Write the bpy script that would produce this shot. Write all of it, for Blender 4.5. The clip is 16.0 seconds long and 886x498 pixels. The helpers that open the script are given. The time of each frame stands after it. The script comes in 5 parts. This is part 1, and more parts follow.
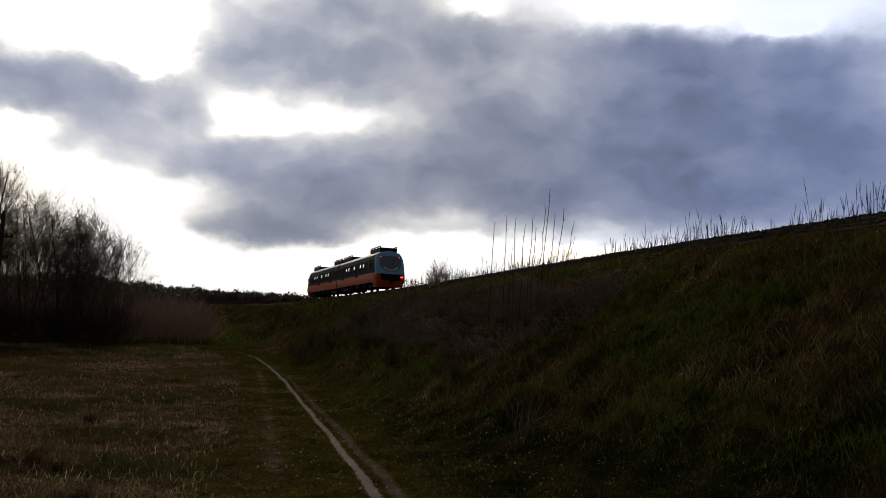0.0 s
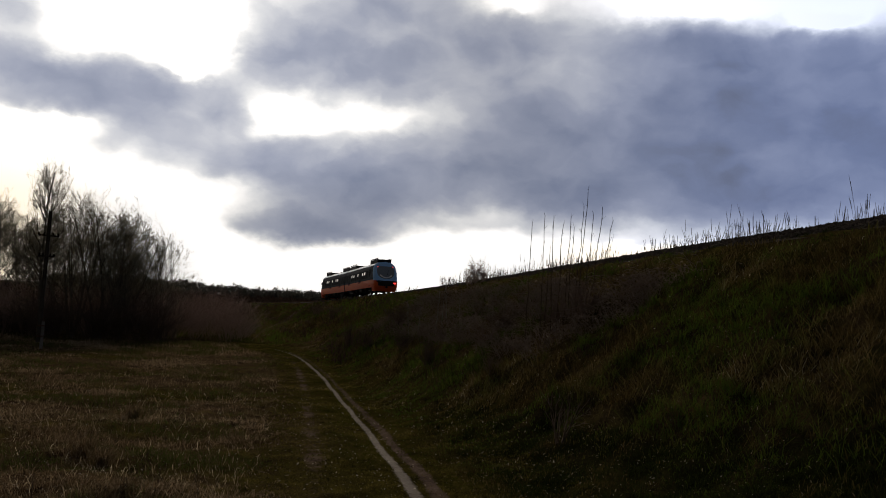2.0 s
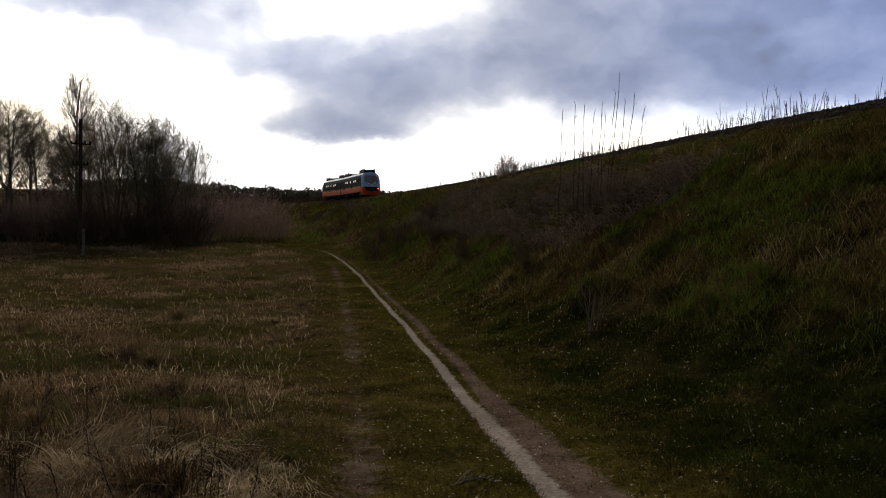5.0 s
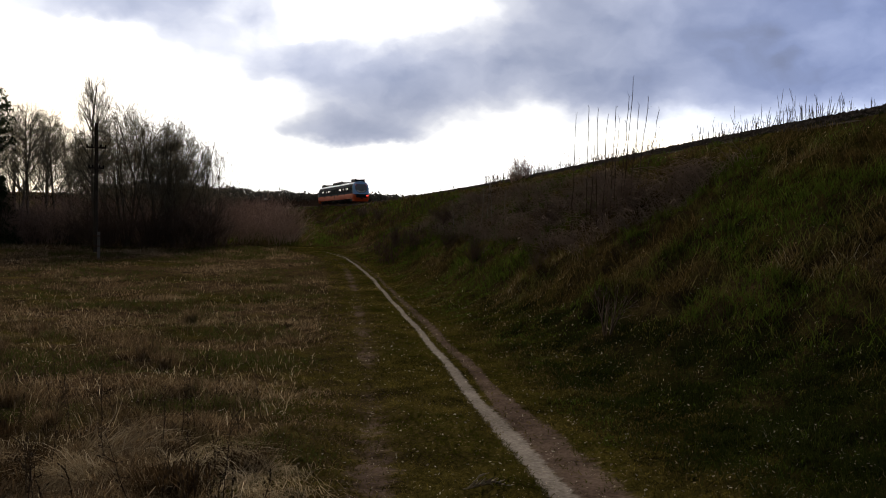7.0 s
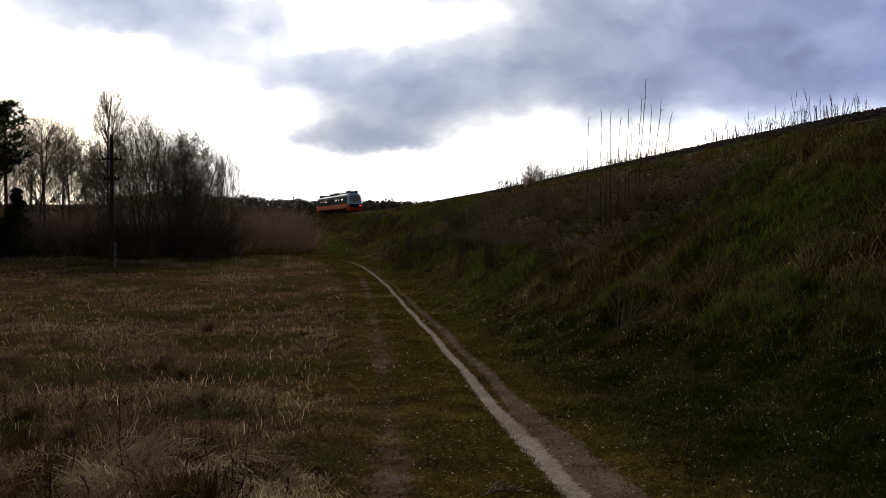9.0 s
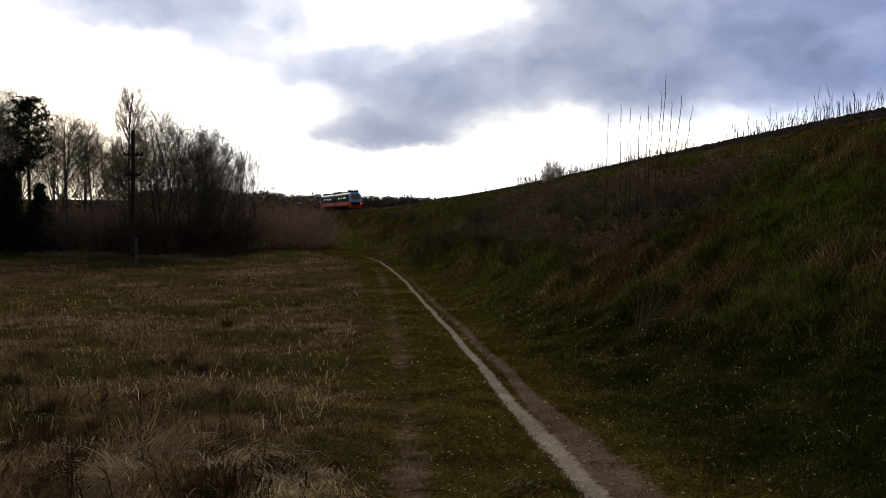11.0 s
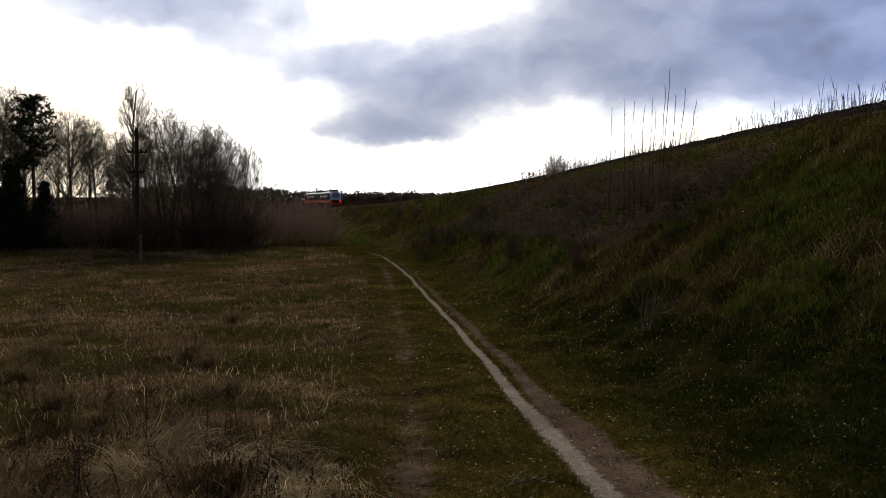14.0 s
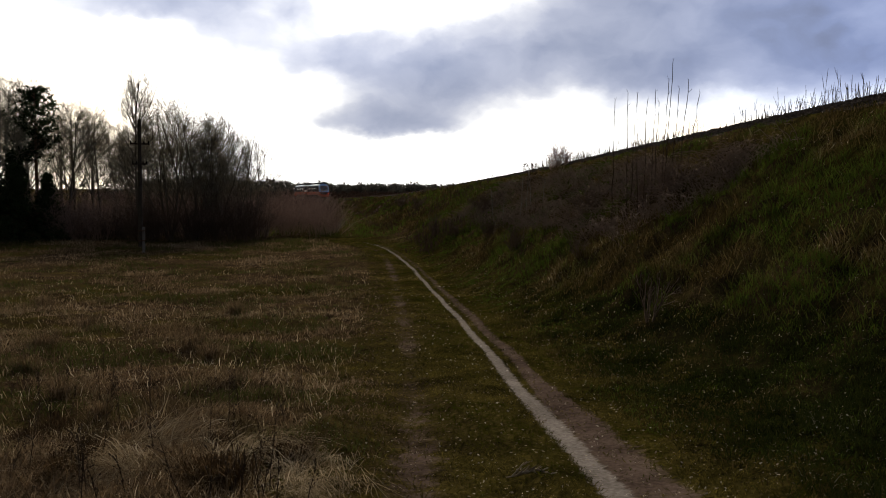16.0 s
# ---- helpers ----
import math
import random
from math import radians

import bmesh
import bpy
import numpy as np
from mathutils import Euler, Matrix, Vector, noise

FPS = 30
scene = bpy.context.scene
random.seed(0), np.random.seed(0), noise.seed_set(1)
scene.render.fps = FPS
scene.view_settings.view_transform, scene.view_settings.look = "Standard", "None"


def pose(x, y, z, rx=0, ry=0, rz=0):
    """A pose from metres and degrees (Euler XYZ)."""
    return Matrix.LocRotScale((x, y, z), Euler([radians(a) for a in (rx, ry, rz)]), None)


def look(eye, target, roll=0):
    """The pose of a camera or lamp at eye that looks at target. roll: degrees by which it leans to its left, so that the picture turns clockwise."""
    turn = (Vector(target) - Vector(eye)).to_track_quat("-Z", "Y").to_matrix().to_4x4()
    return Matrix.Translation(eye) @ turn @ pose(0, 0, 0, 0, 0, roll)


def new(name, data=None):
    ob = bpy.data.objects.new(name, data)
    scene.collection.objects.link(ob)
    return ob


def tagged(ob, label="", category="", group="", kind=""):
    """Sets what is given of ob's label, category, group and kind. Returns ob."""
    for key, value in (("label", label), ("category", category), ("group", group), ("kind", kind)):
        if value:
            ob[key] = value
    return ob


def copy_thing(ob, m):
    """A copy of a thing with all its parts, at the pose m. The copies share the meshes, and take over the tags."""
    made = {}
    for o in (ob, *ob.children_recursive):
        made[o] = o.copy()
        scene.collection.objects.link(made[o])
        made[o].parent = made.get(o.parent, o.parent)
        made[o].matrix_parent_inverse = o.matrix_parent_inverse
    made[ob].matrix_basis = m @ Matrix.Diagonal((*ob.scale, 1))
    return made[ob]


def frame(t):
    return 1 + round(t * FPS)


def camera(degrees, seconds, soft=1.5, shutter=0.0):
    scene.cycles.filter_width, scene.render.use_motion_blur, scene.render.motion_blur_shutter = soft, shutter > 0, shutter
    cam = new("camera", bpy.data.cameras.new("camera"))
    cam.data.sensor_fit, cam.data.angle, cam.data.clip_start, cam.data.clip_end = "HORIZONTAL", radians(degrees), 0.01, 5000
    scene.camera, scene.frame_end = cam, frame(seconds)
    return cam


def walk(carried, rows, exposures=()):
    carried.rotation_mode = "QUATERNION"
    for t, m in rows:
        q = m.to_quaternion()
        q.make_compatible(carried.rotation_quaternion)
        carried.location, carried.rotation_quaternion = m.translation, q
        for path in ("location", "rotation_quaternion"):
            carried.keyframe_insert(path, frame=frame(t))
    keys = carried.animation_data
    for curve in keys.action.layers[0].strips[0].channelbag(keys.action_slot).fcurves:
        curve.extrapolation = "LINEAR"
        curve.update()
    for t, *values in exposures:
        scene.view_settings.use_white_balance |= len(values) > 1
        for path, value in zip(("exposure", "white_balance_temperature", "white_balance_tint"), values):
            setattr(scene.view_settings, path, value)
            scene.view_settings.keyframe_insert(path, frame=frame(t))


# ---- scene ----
cam = camera(55.0, 16.0, soft=1.0)
PATH = [
    (0.0, pose(0, 0, 1.65, 93.93, -3.16, -7.85)),
    (0.5, pose(0, 0, 1.65, 94.36, -3.30, -7.31)),
    (1.0, pose(0, 0, 1.65, 94.73, -3.03, -5.72)),
    (1.5, pose(0, 0, 1.65, 94.25, -2.67, -5.06)),
    (2.0, pose(0, 0, 1.65, 93.67, -3.19, -5.30)),
    (2.5, pose(0, 0, 1.65, 90.82, -2.69, -3.99)),
    (3.0, pose(0, 0, 1.65, 87.38, -1.94, -3.41)),
    (3.5, pose(0, 0, 1.65, 86.03, -1.42, -3.70)),
    (4.0, pose(0, 0, 1.65, 86.14, -1.38, -3.89)),
    (4.5, pose(0, 0, 1.65, 86.34, -1.26, -3.51)),
    (7.0, pose(0, 0, 1.65, 86.72, -1.24, -2.30)),
    (7.5, pose(0, 0, 1.65, 86.78, -0.93, -1.52)),
    (8.0, pose(0, 0, 1.65, 86.91, -0.04, -1.94)),
    (8.5, pose(0, 0, 1.65, 87.06, -0.08, -2.23)),
    (9.0, pose(0, 0, 1.65, 87.12, -0.38, -1.39)),
    (11.5, pose(0, 0, 1.65, 86.82, -0.51, -0.13)),
    (12.0, pose(0, 0, 1.65, 86.96, -0.38, -0.28)),
    (12.5, pose(0, 0, 1.65, 86.85, -0.40, 0.00)),
    (13.0, pose(0, 0, 1.65, 86.88, -0.50, -0.25)),
    (13.5, pose(0, 0, 1.65, 87.02, -0.42, 0.08)),
    (14.0, pose(0, 0, 1.65, 86.53, -0.15, 0.12)),
    (14.5, pose(0, 0, 1.65, 86.32, -0.39, 0.01)),
    (15.0, pose(0, 0, 1.65, 86.43, -0.40, -0.05)),
    (15.5, pose(0, 0, 1.65, 86.04, -0.39, -0.02)),
    (16.0, pose(0, 0, 1.65, 85.96, -0.11, 0.30)),
]
EXPOSURES = [(0.0, -0.30), (1.5, -0.30), (2.5, -0.32), (3.5, -0.24), (4.0, 0.18), (4.5, 0.35), (7.0, 0.45), (16.0, 0.45)]
walk(cam, PATH, EXPOSURES)

# ---- sky and sun ----
SUN_AZ, SUN_EL = -2.0, 24.0

# cloud banks and gaps: azimuth, elevation, half width, half height (degrees), weight
BANKS = [
    (-19.4, 12.5, 7.4, 1.9, 1.15), (-22.6, 16.1, 3.5, 1.2, 0.80), (-13.6, 12.7, 4.1, 0.9, 0.50), (-14.9, 10.3, 4.9, 1.5, 0.62),
    (-8.7, 11.8, 2.9, 0.7, 0.30), (-4.0, 18.6, 5.3, 2.1, 0.45), (-1.8, 15.2, 7.4, 2.3, 0.70), (7.3, 17.2, 6.6, 2.7, 0.70),
    (-7.2, 15.8, 2.5, 1.6, 0.50), (1.4, 19.4, 3.7, 2.5, 0.50), (-5.5, 8.4, 9.0, 1.6, 0.85), (-0.2, 7.3, 5.3, 1.2, 0.80),
    (-6.3, 4.5, 4.8, 1.1, 1.10), (-1.7, 4.1, 3.2, 0.9, 1.30), (-3.0, 6.0, 4.6, 1.3, 0.80), (5.8, 9.3, 8.2, 2.3, 0.75), (13.4, 11.5, 9.4, 2.9, 0.65),
    (13.6, 7.6, 8.6, 1.4, 0.75),
]
FAR_BANKS = [
    (22.5, 15.2, 8.2, 2.9, 0.85), (29.9, 12.8, 10.7, 3.1, 0.95), (23.3, 9.4, 11.5, 2.3, 0.80), (30.3, 9.0, 9.0, 2.8, 1.00),
    (18.8, 17.4, 4.1, 1.5, 0.50), (29.9, 16.5, 6.2, 1.1, 0.60), (6.8, 5.4, 7.0, 0.5, 0.22), (23.0, 11.5, 9.0, 4.5, 1.00),
]
GAPS = [
    (-17.2, 16.6, 4.5, 2.3, -1.30), (-11.8, 16.3, 1.8, 3.1, -1.30), (-12.5, 13.7, 0.9, 0.9, -0.70), (-20.5, 9.7, 3.1, 0.8, -1.00),
    (-6.0, 11.8, 1.9, 1.1, -0.90), (0.3, 11.9, 4.5, 1.0, -0.50), (-17.5, 5.0, 7.8, 2.5, -1.20), (-11.3, 3.0, 2.5, 2.5, -0.80),
    (11.0, 3.4, 13.0, 1.1, -1.00), (-7.9, 0.9, 17.2, 1.5, -1.30), (8.6, 20.0, 1.8, 0.9, -0.70), (22.0, 20.0, 6.2, 1.5, -0.90),
    (28.9, 18.2, 1.8, 0.6, -0.80), (12.2, 15.7, 2.1, 1.1, -0.30),
]


class Nodes:
    """A small wrapper that adds nodes to one tree."""

    def __init__(self, tree):
        self.tree = tree

    def add(self, kind):
        return self.tree.nodes.new(kind)

    def attribute(self, name):
        n = self.add("ShaderNodeAttribute")
        n.attribute_name = name
        return n.outputs["Fac"]

    def put(self, socket, value):
        if isinstance(value, (int, float)):
            socket.default_value = value
        elif isinstance(value, tuple):
            socket.default_value = value if len(value) == len(socket.default_value) else (*value, 1.0)
        else:
            self.tree.links.new(value, socket)

    def math(self, op, a, b=0.0, c=0.0, clamp=False):
        n = self.add("ShaderNodeMath")
        n.operation, n.use_clamp = op, clamp
        for socket, value in zip(n.inputs, (a, b, c)):
            self.put(socket, value)
        return n.outputs[0]

    def mix(self, factor, a, b, blend="MIX"):
        n = self.add("ShaderNodeMix")
        n.data_type, n.blend_type = "RGBA", blend
        self.put(n.inputs["Factor"], factor)
        self.put(n.inputs[6], a)
        self.put(n.inputs[7], b)
        return n.outputs[2]

    def noise(self, vector, scale, detail=4.0, rough=0.55, warp=0.0):
        n = self.add("ShaderNodeTexNoise")
        if vector is not None:
            self.put(n.inputs["Vector"], vector)
        n.inputs["Scale"].default_value = scale
        n.inputs["Detail"].default_value = detail
        n.inputs["Roughness"].default_value = rough
        n.inputs["Distortion"].default_value = warp
        return n.outputs[0]

    def ramp(self, factor, stops):
        n = self.add("ShaderNodeValToRGB")
        while len(n.color_ramp.elements) < len(stops):
            n.color_ramp.elements.new(0.5)
        for e, (p, c) in zip(n.color_ramp.elements, stops):
            e.position, e.color = p, (*c, 1.0)
        self.put(n.inputs[0], factor)
        return n.outputs[0]

    def span(self, value, a, b, lo=0.0, hi=1.0):
        n = self.add("ShaderNodeMapRange")
        n.interpolation_type = "SMOOTHSTEP"
        for socket, v in zip(n.inputs, (value, a, b, lo, hi)):
            self.put(socket, v)
        return n.outputs[0]


def build_sky():
    world = bpy.data.worlds.new("sky")
    scene.world = world
    world.use_nodes = True
    world.node_tree.nodes.clear()
    n = Nodes(world.node_tree)
    coord = n.add("ShaderNodeTexCoord").outputs["Generated"]
    xyz = n.add("ShaderNodeSeparateXYZ")
    n.put(xyz.inputs[0], coord)
    az = n.math("MULTIPLY", n.math("ARCTAN2", xyz.outputs[0], xyz.outputs[1]), 57.2958)
    el = n.math("MULTIPLY", n.math("ARCSINE", xyz.outputs[2]), 57.2958)
    flat = n.add("ShaderNodeCombineXYZ")
    n.put(flat.inputs[0], az)
    n.put(flat.inputs[1], n.math("MULTIPLY", el, 1.5))
    flat = flat.outputs[0]
    wa = n.math("MULTIPLY", n.math("SUBTRACT", n.noise(flat, 0.20, 6.0, 0.52), 0.5), 4.0)
    other = n.add("ShaderNodeVectorMath")
    other.operation = "ADD"
    n.put(other.inputs[0], flat)
    other.inputs[1].default_value = (71.0, 33.0, 5.0)
    other = other.outputs[0]
    we = n.math("MULTIPLY", n.math("SUBTRACT", n.noise(other, 0.24, 7.0, 0.54), 0.5), 2.8)
    az2, el2 = n.math("ADD", az, wa), n.math("ADD", el, we)
    density = 0.0
    for a, e, w, h, weight in BANKS + FAR_BANKS + GAPS:
        p = n.math("MULTIPLY", n.math("SUBTRACT", az2, a), 1 / w)
        q = n.math("MULTIPLY", n.math("SUBTRACT", el2, e), 1 / h)
        r = n.math("MULTIPLY_ADD", p, p, n.math("MULTIPLY", q, q))
        density = n.math("MULTIPLY_ADD", n.math("POWER", 2.71828, n.math("MULTIPLY", r, -1.0)), weight, density)
    warped = n.add("ShaderNodeCombineXYZ")
    n.put(warped.inputs[0], az2)
    n.put(warped.inputs[1], n.math("MULTIPLY", el2, 1.6))
    billow = n.math("SUBTRACT", n.noise(warped.outputs[0], 0.15, 7.0, 0.50, 0.1), 0.5)
    puff = n.add("ShaderNodeTexVoronoi")
    puff.feature = "SMOOTH_F1"
    puff.inputs["Scale"].default_value, puff.inputs["Smoothness"].default_value = 0.42, 0.6
    n.put(puff.inputs["Vector"], warped.outputs[0])
    puffs = n.math("SUBTRACT", 0.55, puff.outputs["Distance"])
    thick = n.math("SUBTRACT", 1.08, n.math("MULTIPLY", n.math("POWER", 2.71828, n.math("MULTIPLY", n.math("ADD", density, 0.12), -1.30)), 1.08))
    density = n.math("MULTIPLY_ADD", billow, 0.85, thick)
    density = n.math("MULTIPLY_ADD", puffs, 0.16, density)
    # dark unseen cloud overhead and behind, added to hold light off the ground
    side = n.span(n.math("ABSOLUTE", az), 34.0, 70.0)
    high = n.span(el, 22.0, 40.0)
    unseen_cover = n.math("MAXIMUM", side, high)
    density = n.math("MULTIPLY_ADD", unseen_cover, 1.6, density)
    tone = n.ramp(n.math("MULTIPLY", density, 0.6), [
        (0.0, (1.34, 1.30, 1.25)), (0.13, (1.08, 1.05, 1.02)), (0.25, (0.76, 0.76, 0.77)), (0.37, (0.51, 0.525, 0.585)),
        (0.49, (0.345, 0.37, 0.46)), (0.63, (0.225, 0.255, 0.35)), (0.80, (0.14, 0.145, 0.17)), (1.0, (0.072, 0.072, 0.074))])
    # thinner, brighter cloud towards the hidden sun
    tone = n.mix(n.math("MULTIPLY", n.span(az, 14.0, -8.0), n.span(el, 5.0, 9.0)), tone, n.mix(1.0, tone, (1.30, 1.30, 1.30), "MULTIPLY"))
    blue = n.span(az, 4.0, 34.0, 0.0, 0.75)
    tone = n.mix(blue, tone, n.mix(1.0, tone, (0.80, 0.93, 1.26), "MULTIPLY"))
    warm = n.math("MULTIPLY", n.span(az, -14.0, -24.0), n.span(el, 12.0, 2.0))
    tone = n.mix(warm, tone, n.mix(1.0, tone, (1.12, 0.98, 0.76), "MULTIPLY"))
    air = n.add("ShaderNodeTexSky")
    air.sky_type, air.sun_disc, air.dust_density = "NISHITA", False, 2.0
    air.sun_elevation, air.sun_rotation = radians(SUN_EL), radians(SUN_AZ)
    clear = n.add("ShaderNodeBackground")
    n.put(clear.inputs[0], air.outputs[0])
    clear.inputs[1].default_value = 0.15
    cloud = n.add("ShaderNodeBackground")
    n.put(cloud.inputs[0], tone)
    cloud.inputs[1].default_value = 1.0
    both = n.add("ShaderNodeMixShader")
    gap = n.math("MULTIPLY", n.span(density, 0.10, -0.25), n.span(az, 10.0, 18.0))
    n.put(both.inputs[0], n.math("SUBTRACT", 1.0, n.math("MULTIPLY", gap, 0.35)))
    n.put(both.inputs[1], clear.outputs[0])
    n.put(both.inputs[2], cloud.outputs[0])
    out = n.add("ShaderNodeOutputWorld")
    n.put(out.inputs[0], both.outputs[0])


build_sky()
sun = new("sun", bpy.data.lights.new("sun", "SUN"))
sun.data.energy, sun.data.angle, sun.data.color = 1.8, radians(10), (1.0, 0.84, 0.60)
sun_way = Vector((math.sin(radians(SUN_AZ)) * math.cos(radians(SUN_EL)),
                  math.cos(radians(SUN_AZ)) * math.cos(radians(SUN_EL)), math.sin(radians(SUN_EL))))
sun.matrix_world = look(sun_way * 200, (0, 0, 0))


# ---- materials ----
def material(name, stops, scale=3.0, fine=40.0, rough=0.85, metal=0.0, bump=0.3, depth=0.01, spec=0.12, pick=0.0):
    """Two noises, coarse and fine, through a colour ramp; pick: how much each piece differs from the next."""
    m = bpy.data.materials.new(name)
    m.use_nodes = True
    m.node_tree.nodes.clear()
    n = Nodes(m.node_tree)
    co = n.add("ShaderNodeTexCoord").outputs["Object"]
    coarse, grain = n.noise(co, scale, 5.0), n.noise(co, fine, 3.0)
    f = n.math("MULTIPLY_ADD", grain, 0.35, n.math("MULTIPLY", coarse, 0.65))
    if pick:
        f = n.math("MULTIPLY_ADD", n.math("SUBTRACT", n.add("ShaderNodeObjectInfo").outputs["Random"], 0.5), pick, f)
    col = n.ramp(f, stops)
    b = n.add("ShaderNodeBsdfPrincipled")
    n.put(b.inputs["Base Color"], col)
    n.put(b.inputs["Roughness"], n.math("MULTIPLY_ADD", coarse, 0.25, rough - 0.12, clamp=True))
    b.inputs["Metallic"].default_value = metal
    b.inputs["Specular IOR Level"].default_value = spec
    if bump:
        r = n.add("ShaderNodeBump")
        r.inputs["Strength"].default_value, r.inputs["Distance"].default_value = bump, depth
        n.put(r.inputs["Height"], grain)
        n.put(b.inputs["Normal"], r.outputs[0])
    n.put(n.add("ShaderNodeOutputMaterial").inputs[0], b.outputs[0])
    return m


def blade_material(name, stops, patch=0.5, through_light=0.35, rough=0.85, greens=None):
    """Leaves and blades: the colour differs blade by blade and patch by patch, and some light passes through."""
    m = bpy.data.materials.new(name)
    m.use_nodes = True
    m.node_tree.nodes.clear()
    n = Nodes(m.node_tree)
    co = n.add("ShaderNodeTexCoord").outputs["Object"]
    own = n.add("ShaderNodeNewGeometry").outputs["Random Per Island"]
    patches = n.noise(co, patch, 4.0)
    f = n.math("MULTIPLY_ADD", own, 0.6, n.math("MULTIPLY_ADD", patches, 1.2, -0.4), clamp=True)
    col = n.ramp(f, stops)
    if greens:
        g = n.span(n.noise(co, patch * 0.7 + 0.13, 3.0, 0.6), 0.45, 0.56)
        col = n.mix(n.math("MULTIPLY", g, n.span(own, 0.15, 0.4)), col, greens)
    d = n.add("ShaderNodeBsdfPrincipled")
    n.put(d.inputs["Base Color"], col)
    d.inputs["Roughness"].default_value = rough
    d.inputs["Specular IOR Level"].default_value = 0.0
    t = n.add("ShaderNodeBsdfTranslucent")
    n.put(t.inputs["Color"], col)
    s = n.add("ShaderNodeMixShader")
    s.inputs[0].default_value = through_light
    n.put(s.inputs[1], d.outputs[0])
    n.put(s.inputs[2], t.outputs[0])
    n.put(n.add("ShaderNodeOutputMaterial").inputs[0], s.outputs[0])
    return m


def glow_material(name, colour, strength):
    m = bpy.data.materials.new(name)
    m.use_nodes = True
    m.node_tree.nodes.clear()
    n = Nodes(m.node_tree)
    e = n.add("ShaderNodeEmission")
    e.inputs[0].default_value, e.inputs[1].default_value = (*colour, 1), strength
    n.put(n.add("ShaderNodeOutputMaterial").inputs[0], e.outputs[0])
    return m


def ground_material():
    m = bpy.data.materials.new("meadow_soil")
    m.use_nodes = True
    m.node_tree.nodes.clear()
    n = Nodes(m.node_tree)
    co = n.add("ShaderNodeTexCoord").outputs["Object"]
    big, mid, small = n.noise(co, 0.12, 5.0, 0.6), n.noise(co, 1.4, 5.0, 0.6), n.noise(co, 22.0, 4.0, 0.6)
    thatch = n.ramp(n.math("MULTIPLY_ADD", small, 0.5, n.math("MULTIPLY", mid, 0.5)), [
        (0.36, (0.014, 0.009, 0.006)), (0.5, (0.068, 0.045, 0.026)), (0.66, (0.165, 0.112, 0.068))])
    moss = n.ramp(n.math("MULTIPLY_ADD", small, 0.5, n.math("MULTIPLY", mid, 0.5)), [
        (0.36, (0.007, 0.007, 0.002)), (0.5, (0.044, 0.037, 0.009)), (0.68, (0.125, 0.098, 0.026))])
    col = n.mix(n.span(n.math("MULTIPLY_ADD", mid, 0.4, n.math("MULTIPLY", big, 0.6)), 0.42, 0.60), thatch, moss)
    verge = n.attribute("verge")
    bare = n.attribute("bare")
    worn = n.attribute("worn")
    col = n.mix(n.math("MULTIPLY", verge, 0.9), col, moss)
    # near-black ground colour paints the shade at the foot of the bank
    shaded_ground = n.ramp(n.math("MULTIPLY_ADD", small, 0.5, n.math("MULTIPLY", mid, 0.5)), [
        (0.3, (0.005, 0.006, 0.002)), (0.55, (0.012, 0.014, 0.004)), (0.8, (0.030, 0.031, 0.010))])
    col = n.mix(n.attribute("lush"), col, shaded_ground)
    soil = n.ramp(n.math("MULTIPLY_ADD", small, 0.5, n.math("MULTIPLY", mid, 0.5)), [
        (0.33, (0.040, 0.028, 0.022)), (0.53, (0.115, 0.083, 0.068)), (0.72, (0.195, 0.150, 0.126))])
    dust = n.ramp(n.math("MULTIPLY_ADD", small, 0.6, n.math("MULTIPLY", mid, 0.4)), [
        (0.30, (0.105, 0.089, 0.078)), (0.5, (0.23, 0.204, 0.186)), (0.72, (0.40, 0.363, 0.332))])
    ragged = n.math("MULTIPLY", n.math("SUBTRACT", n.noise(co, 5.0, 5.0, 0.7), 0.5), 1.7)
    col = n.mix(n.span(n.math("ADD", bare, ragged), 0.30, 0.75), col, soil)
    scuffs = n.math("MULTIPLY", n.math("SUBTRACT", n.noise(co, 13.0, 5.0, 0.7), 0.5), 0.9)
    col = n.mix(n.span(n.math("ADD", worn, n.math("MULTIPLY_ADD", ragged, 0.8, scuffs)), 0.30, 0.75), col, dust)
    b = n.add("ShaderNodeBsdfPrincipled")
    n.put(b.inputs["Base Color"], col)
    b.inputs["Roughness"].default_value = 0.95
    b.inputs["Specular IOR Level"].default_value = 0.0
    r = n.add("ShaderNodeBump")
    r.inputs["Strength"].default_value, r.inputs["Distance"].default_value = 0.6, 0.03
    n.put(r.inputs["Height"], n.math("MULTIPLY_ADD", small, 0.5, mid))
    n.put(b.inputs["Normal"], r.outputs[0])
    n.put(n.add("ShaderNodeOutputMaterial").inputs[0], b.outputs[0])
    return m


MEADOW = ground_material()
BALLAST = material("ballast_stone", [(0.3, (0.030, 0.025, 0.023)), (0.55, (0.070, 0.060, 0.053)), (0.8, (0.130, 0.114, 0.100))], 2.0, 14.0, 0.95, bump=1.0, depth=0.06, spec=0.0)
CONCRETE = material("weathered_concrete", [(0.3, (0.14, 0.13, 0.12)), (0.7, (0.27, 0.255, 0.235))], 2.0, 30.0, 0.9)
RUST = material("rusty_rail_steel", [(0.3, (0.05, 0.026, 0.016)), (0.7, (0.14, 0.075, 0.045))], 1.5, 40.0, 0.9, 0.0, spec=0.03)
BARK = material("grey_brown_bark", [(0.3, (0.085, 0.073, 0.056)), (0.55, (0.17, 0.146, 0.112)), (0.8, (0.28, 0.245, 0.19))], 2.5, 26.0, 0.92, bump=0.8, depth=0.03)
